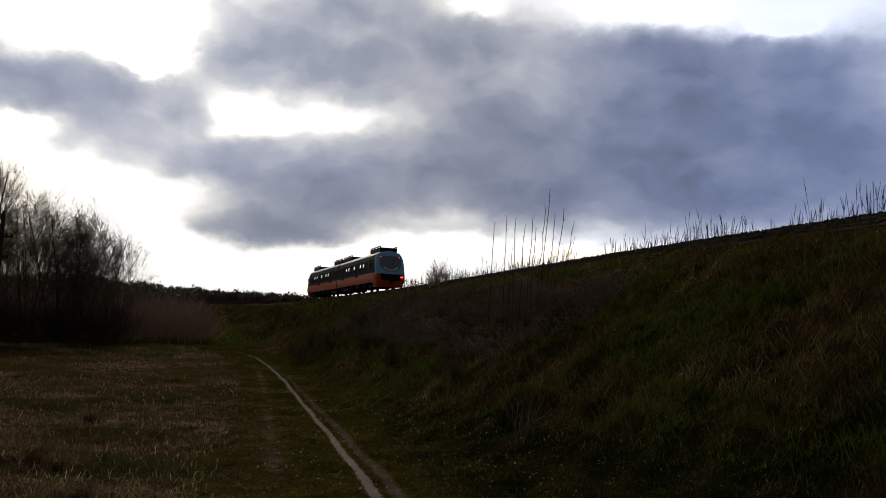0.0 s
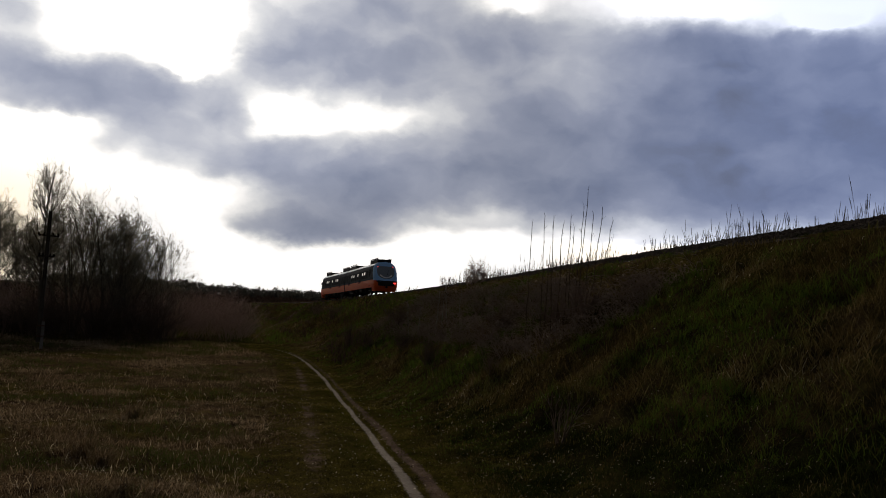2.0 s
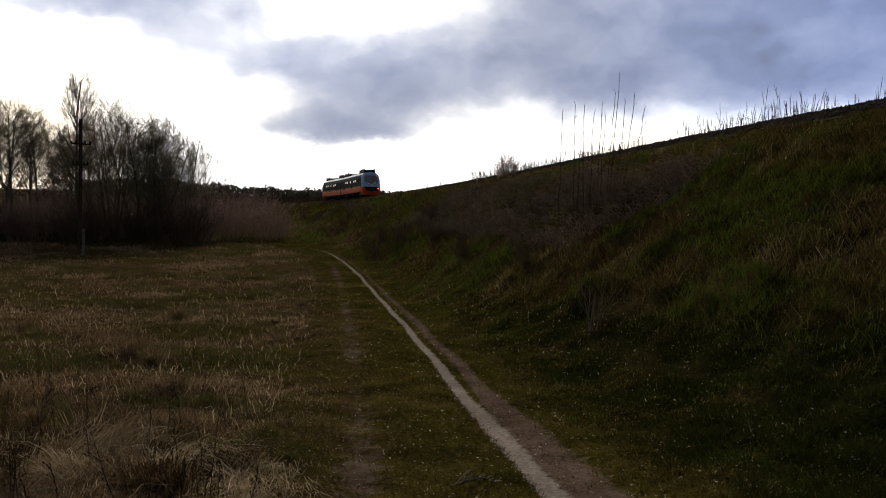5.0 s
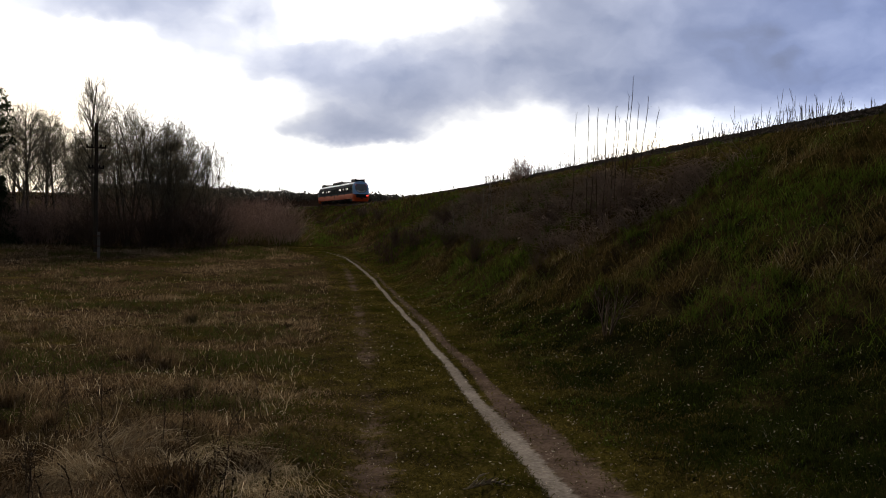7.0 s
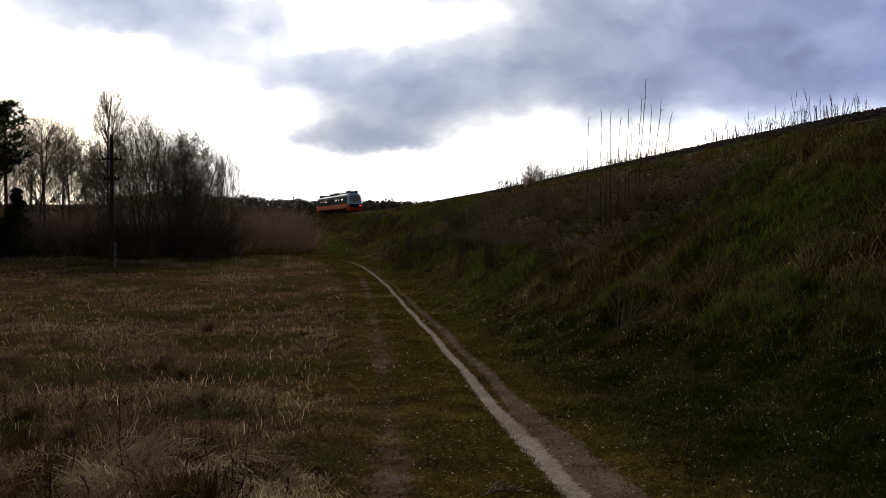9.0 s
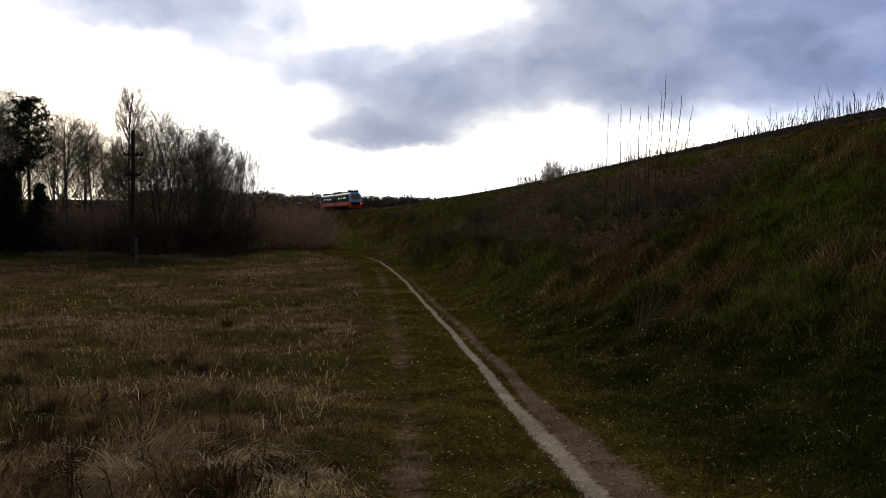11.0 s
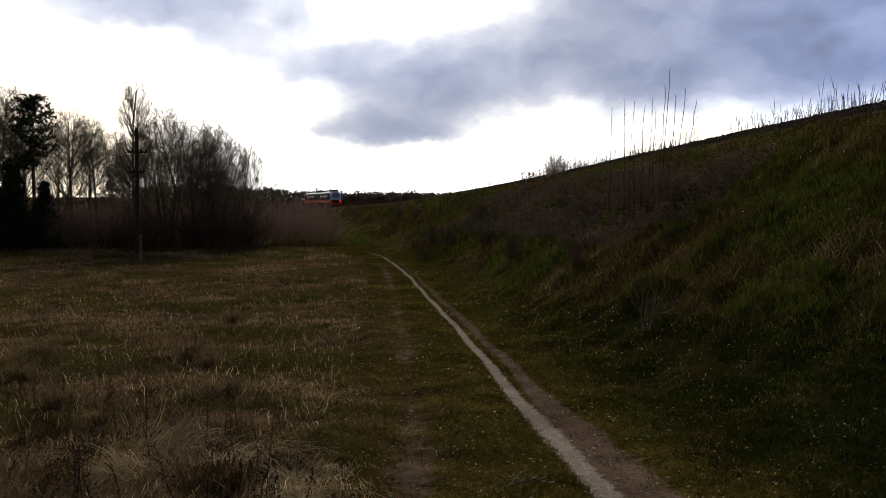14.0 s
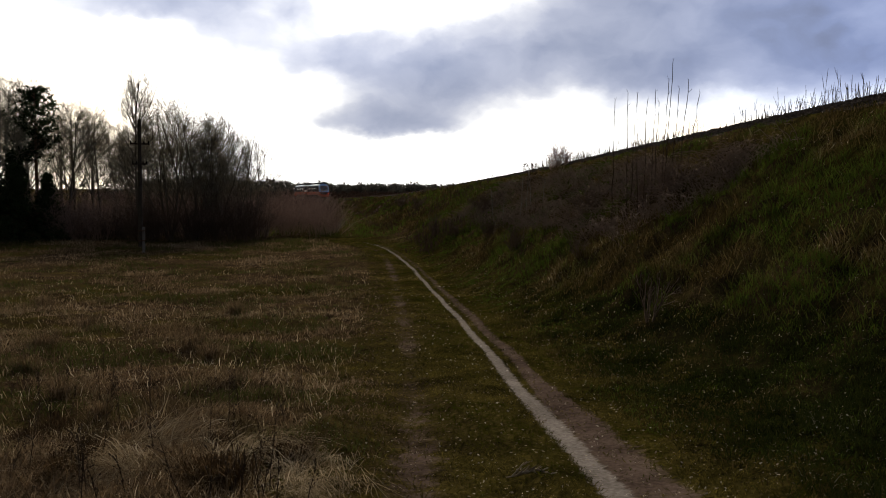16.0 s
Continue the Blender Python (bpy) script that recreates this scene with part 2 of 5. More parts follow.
# TWIG and RED_TWIG: colours raised and greyed to stand in for haze
TWIG = material("olive_brown_twigs", [(0.3, (0.20, 0.175, 0.125)), (0.7, (0.42, 0.37, 0.27))], 0.5, 8.0, 0.85, bump=0.0, pick=0.25)
RED_TWIG = material("reddish_brown_twigs", [(0.3, (0.25, 0.175, 0.145)), (0.7, (0.48, 0.35, 0.29))], 0.4, 8.0, 0.85, bump=0.0, pick=0.25)
BROWN_TWIG = material("dark_brown_twigs", [(0.3, (0.085, 0.060, 0.047)), (0.7, (0.19, 0.138, 0.108))], 0.8, 8.0, 0.85, bump=0.0, pick=0.25)
CANE = material("grey_brown_canes", [(0.3, (0.15, 0.108, 0.088)), (0.7, (0.30, 0.225, 0.180))], 0.5, 9.0, 0.85, bump=0.0)
BIRCH = material("white_birch_bark", [(0.36, (0.06, 0.055, 0.05)), (0.5, (0.26, 0.25, 0.23)), (0.8, (0.46, 0.44, 0.41))], 4.0, 12.0, 0.8)
PINE_BARK = material("orange_pine_bark", [(0.3, (0.06, 0.038, 0.024)), (0.7, (0.19, 0.115, 0.065))], 2.0, 22.0, 0.9, bump=0.8, depth=0.03)
NEEDLES = blade_material("dark_pine_needles", [(0.1, (0.018, 0.030, 0.013)), (0.6, (0.048, 0.070, 0.030)), (1.0, (0.08, 0.10, 0.045))], 0.5, 0.15)
POLE_WOOD = material("tarred_pole_wood", [(0.3, (0.034, 0.028, 0.022)), (0.7, (0.088, 0.074, 0.060))], 3.0, 40.0, 0.9, bump=0.6)
STRAW = blade_material("dry_straw_grass", [(0.05, (0.055, 0.036, 0.017)), (0.40, (0.155, 0.107, 0.062)), (0.75, (0.31, 0.228, 0.145)), (1.0, (0.56, 0.46, 0.32))], 0.16, 0.4, greens=(0.060, 0.070, 0.018))
DARK_STRAW = blade_material("dark_brown_straw", [(0.1, (0.030, 0.019, 0.010)), (0.6, (0.080, 0.052, 0.028)), (0.92, (0.15, 0.105, 0.06)), (1.0, (0.42, 0.34, 0.22))], 1.2, 0.3)
PALE_STRAW = blade_material("bleached_straw", [(0.05, (0.12, 0.085, 0.05)), (0.5, (0.42, 0.33, 0.21)), (1.0, (0.78, 0.69, 0.52))], 1.2, 0.4)
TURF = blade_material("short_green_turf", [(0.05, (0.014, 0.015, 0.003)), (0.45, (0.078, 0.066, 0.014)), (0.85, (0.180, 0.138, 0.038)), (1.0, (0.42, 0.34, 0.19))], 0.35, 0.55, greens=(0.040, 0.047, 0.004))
BANK_GRASS = blade_material("bank_grass", [(0.05, (0.026, 0.018, 0.006)), (0.40, (0.064, 0.046, 0.016)), (0.75, (0.150, 0.110, 0.045)), (0.93, (0.20, 0.16, 0.085)), (1.0, (0.50, 0.44, 0.31))], 0.22, 0.35, greens=(0.072, 0.110, 0.016))
# green grass colours darkened to stand in for shade
SHADE_GRASS = blade_material("shade_darkened_grass", [(0.05, (0.012, 0.017, 0.004)), (0.6, (0.030, 0.039, 0.009)), (0.93, (0.055, 0.062, 0.017)), (1.0, (0.42, 0.38, 0.28))], 0.5, 0.25)
REED = blade_material("dry_reed", [(0.1, (0.070, 0.054, 0.034)), (0.6, (0.16, 0.125, 0.08)), (1.0, (0.28, 0.23, 0.15))], 1.0, 0.3)
WEED = material("dead_weed_stalk", [(0.3, (0.030, 0.020, 0.013)), (0.7, (0.085, 0.058, 0.037))], 4.0, 30.0, 0.9, bump=0.0)
LITTER = blade_material("pale_dead_leaf", [(0.1, (0.16, 0.12, 0.08)), (0.6, (0.42, 0.36, 0.28)), (1.0, (0.78, 0.74, 0.66))], 1.0, 0.25)
# lifted grey colours stand in for haze over the distance
FAR_WOOD = blade_material("hazed_far_woodland", [(0.1, (0.045, 0.047, 0.042)), (0.6, (0.09, 0.088, 0.078)), (1.0, (0.14, 0.13, 0.11))], 0.03, 0.3)
SCRUB = blade_material("brown_scrub", [(0.1, (0.030, 0.020, 0.015)), (0.6, (0.075, 0.050, 0.038)), (1.0, (0.120, 0.082, 0.062))], 0.06, 0.1)
BODY_GREY = material("dark_grey_coach_paint", [(0.3, (0.013, 0.016, 0.024)), (0.7, (0.022, 0.026, 0.038))], 0.6, 8.0, 0.7, bump=0.0, spec=0.05)
ORANGE = material("orange_red_coach_paint", [(0.3, (0.60, 0.085, 0.018)), (0.7, (0.72, 0.115, 0.028))], 0.6, 8.0, 0.6, bump=0.0, spec=0.12)
BLUE = material("blue_cab_paint", [(0.3, (0.28, 0.52, 0.86)), (0.7, (0.34, 0.60, 0.92))], 0.6, 8.0, 0.45, bump=0.0, spec=0.4)
ROOF_GREY = material("silver_roof_paint", [(0.3, (0.52, 0.53, 0.55)), (0.7, (0.66, 0.67, 0.69))], 0.8, 12.0, 0.35, 0.3, bump=0.0)
GLASS = material("tinted_window_glass", [(0.3, (0.010, 0.012, 0.016)), (0.7, (0.018, 0.021, 0.026))], 0.4, 4.0, 0.7, bump=0.0, spec=0.01)
BLACK = material("sooty_black_metal", [(0.3, (0.010, 0.010, 0.011)), (0.7, (0.032, 0.030, 0.029))], 2.0, 20.0, 0.75)
# grey base colour stands in for sky mirrored in the glass
WINDSCREEN = material("windscreen_sky_grey", [(0.3, (0.15, 0.17, 0.185)), (0.7, (0.20, 0.225, 0.24))], 0.4, 4.0, 0.2, bump=0.0, spec=0.8)
WHITE_PAINT = material("white_board_paint", [(0.3, (0.70, 0.69, 0.66)), (0.7, (0.82, 0.81, 0.78))], 2.0, 20.0, 0.7, bump=0.0)
TAIL_RED = glow_material("red_tail_lamp", (1.0, 0.05, 0.04), 3.0)
# this glow stands in for sky seen through the car's windows
SKY_GLOW = glow_material("sky_through_window", (1.0, 0.95, 0.86), 0.9)


# ---- mesh helpers ----
def chain_tube(name, points, radii, mat, sides=5):
    """One continuous tapered tube through the points."""
    verts, faces = [], []
    for i, (p, r) in enumerate(zip(points, radii)):
        for k in range(sides):
            w = 2 * math.pi * k / sides
            verts.append((p[0] + r * math.cos(w), p[1] + r * math.sin(w), p[2]))
        if i:
            for k in range(sides):
                a, b = (i - 1) * sides + k, (i - 1) * sides + (k + 1) % sides
                faces.append([a, b, b + sides, a + sides])
    return raw_mesh(name, verts, faces, mat)


def raw_mesh(name, verts, faces, mat, smooth=False):
    me = bpy.data.meshes.new(name)
    me.from_pydata([tuple(v) for v in verts], [], faces)
    me.materials.append(mat)
    if smooth:
        me.polygons.foreach_set("use_smooth", [True] * len(me.polygons))
    me.update()
    return me


def array_mesh(name, verts, corners, sizes, mat):
    """A mesh from numpy arrays: verts (n, 3), the corner list and the size of each face."""
    me = bpy.data.meshes.new(name)
    me.vertices.add(len(verts))
    me.vertices.foreach_set("co", np.asarray(verts, np.float32).ravel())
    me.loops.add(len(corners))
    me.loops.foreach_set("vertex_index", np.asarray(corners, np.int32))
    me.polygons.add(len(sizes))
    starts = np.concatenate(([0], np.cumsum(sizes)[:-1]))
    me.polygons.foreach_set("loop_start", starts.astype(np.int32))
    me.materials.append(mat)
    me.update(calc_edges=True)
    me.validate()
    return me


def part(name, me, parent, label="", m=None):
    ob = new(name, me)
    ob.parent = parent
    if m is not None:
        ob.matrix_basis = m
    return tagged(ob, label)


def bm_mesh(name, bm, mat, smooth=False):
    me = bpy.data.meshes.new(name)
    bm.to_mesh(me)
    bm.free()
    me.materials.append(mat)
    if smooth:
        me.polygons.foreach_set("use_smooth", [True] * len(me.polygons))
    return me


def box_mesh(name, sx, sy, sz, mat, bevel=0.0, segments=2):
    bm = bmesh.new()
    bmesh.ops.create_cube(bm, size=1.0, matrix=Matrix.Diagonal((sx, sy, sz, 1)))
    if bevel:
        bmesh.ops.bevel(bm, geom=bm.edges[:], offset=bevel, segments=segments, affect="EDGES", profile=0.5)
    return bm_mesh(name, bm, mat)


def rod_mesh(name, r0, r1, length, mat, sides=12, bevel=0.0):
    """A tapered round bar from z = 0 to z = length."""
    bm = bmesh.new()
    bmesh.ops.create_cone(bm, cap_ends=True, segments=sides, radius1=r0, radius2=r1, depth=length, matrix=pose(0, 0, length / 2))
    if bevel:
        edges = [e for e in bm.edges if abs(e.verts[0].co.z - e.verts[1].co.z) < 1e-5]
        bmesh.ops.bevel(bm, geom=edges, offset=bevel, segments=2, affect="EDGES", profile=0.5)
    return bm_mesh(name, bm, mat, False)


def tubes(name, segs, mat, sides=3):
    """Tapered tubes from rows (p0, p1, r0, r1)."""
    a = np.array([(*s[0], *s[1], s[2], s[3]) for s in segs], float)
    p0, p1, r0, r1 = a[:, :3], a[:, 3:6], a[:, 6], a[:, 7]
    d = p1 - p0
    d /= np.maximum(np.linalg.norm(d, axis=1, keepdims=True), 1e-9)
    ref = np.where(np.abs(d[:, 2:3]) > 0.9, np.array([[1.0, 0, 0]]), np.array([[0, 0, 1.0]]))
    u = np.cross(d, ref)
    u /= np.linalg.norm(u, axis=1, keepdims=True)
    v = np.cross(d, u)
    rings = []
    for p, r in ((p0, r0), (p1, r1)):
        for k in range(sides):
            w = 2 * math.pi * k / sides
            rings.append(p + (u * math.cos(w) + v * math.sin(w)) * r[:, None])
    verts = np.stack(rings, 1).reshape(-1, 3)
    base = np.arange(len(segs))[:, None, None] * (2 * sides)
    quad = np.array([[k, (k + 1) % sides, sides + (k + 1) % sides, sides + k] for k in range(sides)])[None]
    corners = (base + quad).reshape(-1)
    return array_mesh(name, verts, corners, np.full(len(segs) * sides, 4), mat)


# ---- the lie of the land ----


def track_x(y):
    y = np.asarray(y, float)
    c = np.clip(y, -40, 330) - 86
    over = y - 86 - c
    return 6.4 - 0.165 * c - 0.00055 * c * c + over * (-0.165 - 0.0011 * c)


def track_turn(y):
    return -0.165 - 0.0011 * (np.clip(y, -40, 330) - 86)
RAIL_Y = [-60, 0, 24, 37, 45, 60, 75, 86, 99, 124, 137, 160, 183, 207, 240, 400]
RAIL_Z = [5.0, 4.9, 4.70, 4.44, 4.22, 3.77, 3.30, 3.00, 2.64, 1.85, 1.38, 0.72, 0.22, -0.35, -1.0, -2.2]


def rail_z(y):
    return sum(np.interp(np.asarray(y, float) + k, RAIL_Y, RAIL_Z) for k in (-12, -8, -4, 0, 4, 8, 12)) / 7


def aside(x, y):
    d = track_turn(y)
    return (np.asarray(x, float) - track_x(y)) / np.sqrt(1 + d * d)


def base_z(x, y):
    return -3.3 * (1 - np.exp(-np.maximum(y, -12.0) / 27.0))


def height(x, y):
    x, y = np.asarray(x, float), np.asarray(y, float)
    g = base_z(x, y)
    s = np.abs(aside(x, y))
    e = rail_z(y) - 0.62 - np.maximum(s - 2.9, 0) / 1.55
    k = 0.35
    return np.where(np.abs(g - e) > 3, np.maximum(g, e), (g + e) / 2 + np.sqrt(((g - e) / 2) ** 2 + k * k))


PATH_Y = [-20, 0, 6.6, 8.7, 12.8, 18.3, 25, 35, 46, 56, 63, 68, 72, 81, 92, 110]
PATH_X = [2.2, 1.70, 1.33, 1.20, 0.99, 0.67, 0.16, -0.80, -1.92, -3.25, -4.3, -5.3, -6.5, -9.5, -12.0, -16.0]
RUT_Y = [-20, 0, 7.1, 9.2, 12.3, 18.5, 27.3, 41, 57, 66, 74, 110]
RUT_X = [-0.2, -0.2, -0.24, -0.30, -0.52, -0.87, -1.51, -2.58, -4.23, -5.8, -8.6, -18.0]


def path_x(y):
    return sum(np.interp(np.asarray(y, float) + k, PATH_Y, PATH_X) for k in (-1.5, -0.5, 0.5, 1.5)) / 4 + 0.02 * np.sin(np.asarray(y) * 0.9)


def rut_x(y):
    return sum(np.interp(np.asarray(y, float) + k, RUT_Y, RUT_X) for k in (-2, -1, 1, 2)) / 4


def waves(x, y, seed, size):
    """A smooth field of about unit height, from a few crossed sines."""
    r = np.random.RandomState(seed)
    out = 0.0
    for _ in range(9):
        a, f, p = r.uniform(0, 2 * np.pi), r.uniform(0.6, 2.2) / size, r.uniform(0, 2 * np.pi)
        out = out + np.sin((x * np.cos(a) + y * np.sin(a)) * f * 2 * np.pi + p)
    return out / 4.5


def soft_step(v, a, b):
    t = np.clip((v - a) / (b - a), 0, 1)
    return t * t * (3 - 2 * t)


def bank_way(x, y):
    """The trodden way slanting up the far bank."""
    return np.exp(-((x - (-13.8 + (y - 135) * 0.28)) / 0.9) ** 2) * soft_step(y, 122, 130) * (1 - soft_step(y, 148, 154)) * 0.9


def bare_share(x, y):
    """How far feet and wheels have worn the turf away, beside the path and in the old rut."""
    dx = x - path_x(y)
    s = soft_step(y, 8, 14)
    fade = 1 - 0.75 * soft_step(y, 66, 80)
    strip = np.exp(-((dx - 0.27 - 0.06 * s) / (0.29 - 0.16 * s)) ** 4) * (0.85 - 0.25 * soft_step(y, 16, 45))
    rut = np.exp(-((x - rut_x(y)) / 0.28) ** 2) * (0.50 + 0.40 * waves(x * 0, y, 12, 4.0))
    return np.clip(np.maximum(strip, rut), 0, 1) * fade


def shade_share(x, y):
    """Where dense green grass grows, its colours darkened for shade, on the bank's foot."""
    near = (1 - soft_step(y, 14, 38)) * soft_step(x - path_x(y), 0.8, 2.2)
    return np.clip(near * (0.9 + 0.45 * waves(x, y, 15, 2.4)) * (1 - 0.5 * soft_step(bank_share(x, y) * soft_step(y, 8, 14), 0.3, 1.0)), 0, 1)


def bank_share(x, y):
    """0 on the meadow, 1 on the railway bank."""
    return soft_step(height(x, y) - base_z(x, y), 0.45, 1.2)


def lie(x, y):
    """The finished ground: the plain lie with bumps, hollows and the trodden ruts."""
    x, y = np.asarray(x, float), np.asarray(y, float)
    h = height(x, y)
    s = np.abs(aside(x, y))
    b = bank_share(x, y) * soft_step(s, 3.2, 5.0)
    near_path = np.exp(-((x - path_x(y)) / 0.8) ** 2) + np.exp(-((x - rut_x(y)) / 0.6) ** 2)
    rough = (1 - np.clip(near_path, 0, 1)) * soft_step(s, 3.2, 5.0)
    h = h + rough * (0.05 * waves(x, y, 3, 2.6) + 0.09 * waves(x, y, 4, 9.0)) + b * (0.15 * waves(x, y, 5, 4.0) + 0.10 * waves(x, y, 6, 1.3) + 0.06 * waves(x, y, 8, 0.55)) + 0.06 * rough * waves(x, y, 7, 0.9)
    far = soft_step(np.hypot(x, y), 500, 2600)
    h = h + far * 2.0
    return h - 0.05 * np.exp(-((x - path_x(y)) / 0.30) ** 2) - 0.04 * np.exp(-((x - rut_x(y)) / 0.3) ** 2)


def build_ground():
    def steps(a, b, step, grow=1.0):
        out, s = [a], step
        while out[-1] < b:
            out.append(out[-1] + s)
            s *= grow
        return out
    xs = steps(-7.0, 2.6, 0.08)
    xs = sorted([-7.0 - (v - 0.07) for v in steps(0.2, 3000, 0.16, 1.07)] + xs + [xs[-1] + v for v in steps(0.1, 3000, 0.13, 1.05)])
    ys = steps(2.0, 30.0, 0.17, 1.006)
    ys = sorted([2.0 - v for v in steps(0.2, 400, 0.5, 1.25)] + ys + [ys[-1] + v for v in steps(0.35, 3000, 0.36, 1.022)])
    gx, gy = np.meshgrid(xs, ys)
    gz = lie(gx, gy)
    verts = np.stack([gx, gy, gz], -1).reshape(-1, 3)
    w, h = len(xs), len(ys)
    i = (np.arange(h - 1)[:, None] * w + np.arange(w - 1)[None]).reshape(-1)
    corners = np.stack([i, i + 1, i + w + 1, i + w], -1).reshape(-1)
    me = array_mesh("ground", verts, corners, np.full(len(i), 4), MEADOW)
    me.polygons.foreach_set("use_smooth", [True] * len(me.polygons))
    dx = gx - path_x(gy)
    wide = (1.2 - 0.45 * soft_step(gy, 7, 20) + 0.35 * soft_step(gy, 30, 60)) * 0.088 + 0.016 * waves(gx * 0 + 1, gy, 11, 3.0)
    worn = np.clip(1.45 - np.abs(dx + 0.02) / wide * 0.78, 0, 1.3)
    fade = 1 - 0.75 * soft_step(gy, 68, 80)
    # the trodden way down the far bank
    way = bank_way(gx, gy)
    for key, field in (("worn", worn * fade), ("bare", np.clip(np.maximum(bare_share(gx, gy), way), 0, 1)),
                       ("lush", shade_share(gx, gy)), ("verge", np.exp(-((gx - (path_x(gy) + 0.4)) / 2.6) ** 2))):
        at = me.attributes.new(key, "FLOAT", "POINT")
        at.data.foreach_set("value", np.asarray(field, np.float32).ravel())
    tagged(new("ground", me), "meadow and grassed railway bank with a trodden dirt path", "ground", kind="structure")


build_ground()


def strip_along(name, profile, mat, y0, y1, step):
    """A band swept along the track: profile rows of (aside, height over rail top)."""
    ys = np.arange(y0, y1, step)
    d = track_turn(ys)
    k = np.sqrt(1 + d * d)
    rows = []
    for a, z in profile:
        rows.append(np.stack([track_x(ys) + a / k, ys - a * d / k, rail_z(ys) + z], -1))
    verts = np.stack(rows, 1).reshape(-1, 3)
    w = len(profile)
    i = (np.arange(len(ys) - 1)[:, None] * w + np.arange(w - 1)[None]).reshape(-1)
    corners = np.stack([i, i + 1, i + w + 1, i + w], -1).reshape(-1)
    return array_mesh(name, verts, corners, np.full(len(i), 4), mat)


def build_railway():
    track = new("railway_track")
    tagged(track, "single railway line on dark crushed-stone ballast along the bank", "railway", kind="structure")
    part("ballast_bed", strip_along("ballast_bed", [(-3.05, -0.74), (-2.45, -0.50), (-1.75, -0.20), (-0.9, -0.19), (0.9, -0.19), (1.75, -0.20), (2.45, -0.50), (3.05, -0.74)], BALLAST, -30, 420, 1.5), track)
    for sx in (-0.76, 0.76):
        part("rail", strip_along("rail", [(sx - 0.075, -0.17), (sx - 0.07, -0.15), (sx - 0.012, -0.13), (sx - 0.012, -0.04), (sx - 0.036, -0.03), (sx - 0.036, 0.0),
             (sx + 0.036, 0.0), (sx + 0.036, -0.03), (sx + 0.012, -0.04), (sx + 0.012, -0.13), (sx + 0.07, -0.15), (sx + 0.075, -0.17)], RUST, -30, 420, 2.0), track, "rusty steel rail with a worn head")
    me = box_mesh("sleeper", 2.6, 0.26, 0.16, POLE_WOOD, 0.02, 1)
    y = 16.0
    while y < 170:
        d = float(track_turn(y))
        part("sleeper", me, track, m=pose(float(track_x(y)), y, float(rail_z(y)) - 0.235, 0, 0, math.degrees(math.atan2(-d, 1))))
        y += 0.62
    # stones lying loose on the near shoulder
    r = np.random.RandomState(8)
    count = 9000
    ys = 18 + 90 * r.rand(count) ** 1.6
    a = -1.7 - 1.1 * r.rand(count)
    d = track_turn(ys)
    k = np.sqrt(1 + d * d)
    z = rail_z(ys) - 0.20 - np.clip(-1.75 - a, 0, 2) * 0.42
    c = np.stack([track_x(ys) + a / k, ys - a * d / k, z], -1)
    size = r.uniform(0.03, 0.075, count)
    oct_ = np.array([(1, 0, 0), (-1, 0, 0), (0, 1, 0), (0, -1, 0), (0, 0, 0.8), (0, 0, -0.8)], float)
    v = c[:, None] + (oct_[None] + r.uniform(-0.35, 0.35, (count, 6, 3))) * size[:, None, None]
    f = np.array([(0, 2, 4), (2, 1, 4), (1, 3, 4), (3, 0, 4), (2, 0, 5), (1, 2, 5), (3, 1, 5), (0, 3, 5)])
    corners = (np.arange(count)[:, None, None] * 6 + f[None]).reshape(-1)
    tagged(part("loose_ballast", array_mesh("loose_ballast", v.reshape(-1, 3), corners, np.full(count * 8, 3), BALLAST), track), kind="stuff")


build_railway()


# ---- the train ----
HALF_Z = [0.35, 0.9, 1.2, 2.4, 3.0, 3.4, 3.65, 3.82, 3.9]
HALF_W = [1.26, 1.39, 1.44, 1.44, 1.40, 1.28, 1.06, 0.70, 0.02]
# rings from the gangway end to the nose: y, width, share of the raked face
RINGS = [(9.45, 1.0, 0), (4.0, 1.0, 0), (-2.0, 1.0, 0), (-6.6, 1.0, 0), (-7.9, 1.0, 0.35), (-8.85, 0.985, 0.8), (-9.20, 0.95, 1.0), (-9.38, 0.87, 1.0), (-9.48, 0.72, 1.0)]


def half_width(z):
    return float(np.interp(z, HALF_Z, HALF_W))


def skin_point(side, z, ring, grow):
    y, w, rake = ring
    back = rake * (0.46 * max(z - 1.35, 0) + 0.28 * max(0.95 - z, 0))
    return (side * (half_width(z) + grow) * w, y + back - grow * rake, z)


def shell_mesh(name, z0, z1, rings, grow, mat, cap=True, rows=8, sides=(-1, 1)):
    """A band of the car's skin between two heights, with the raked nose closed if cap is set."""
    zs = [z0 + (z1 - z0) * k / rows for k in range(rows + 1)]
    verts, faces = [], []
    for side in sides:
        base = len(verts)
        for ring in rings:
            verts += [skin_point(side, z, ring, grow) for z in zs]
        for i in range(len(rings) - 1):
            for k in range(rows):
                a = base + i * (rows + 1) + k
                quad = [a, a + 1, a + rows + 2, a + rows + 1]
                faces.append(quad if side > 0 else quad[::-1])
    if cap and len(sides) == 2:
        left, right = (len(rings) - 1) * (rows + 1), len(rings) * (rows + 1) + (len(rings) - 1) * (rows + 1)
        for k in range(rows):
            faces.append([left + k, right + k, right + k + 1, left + k + 1])
    return raw_mesh(name, verts, faces, mat, True)


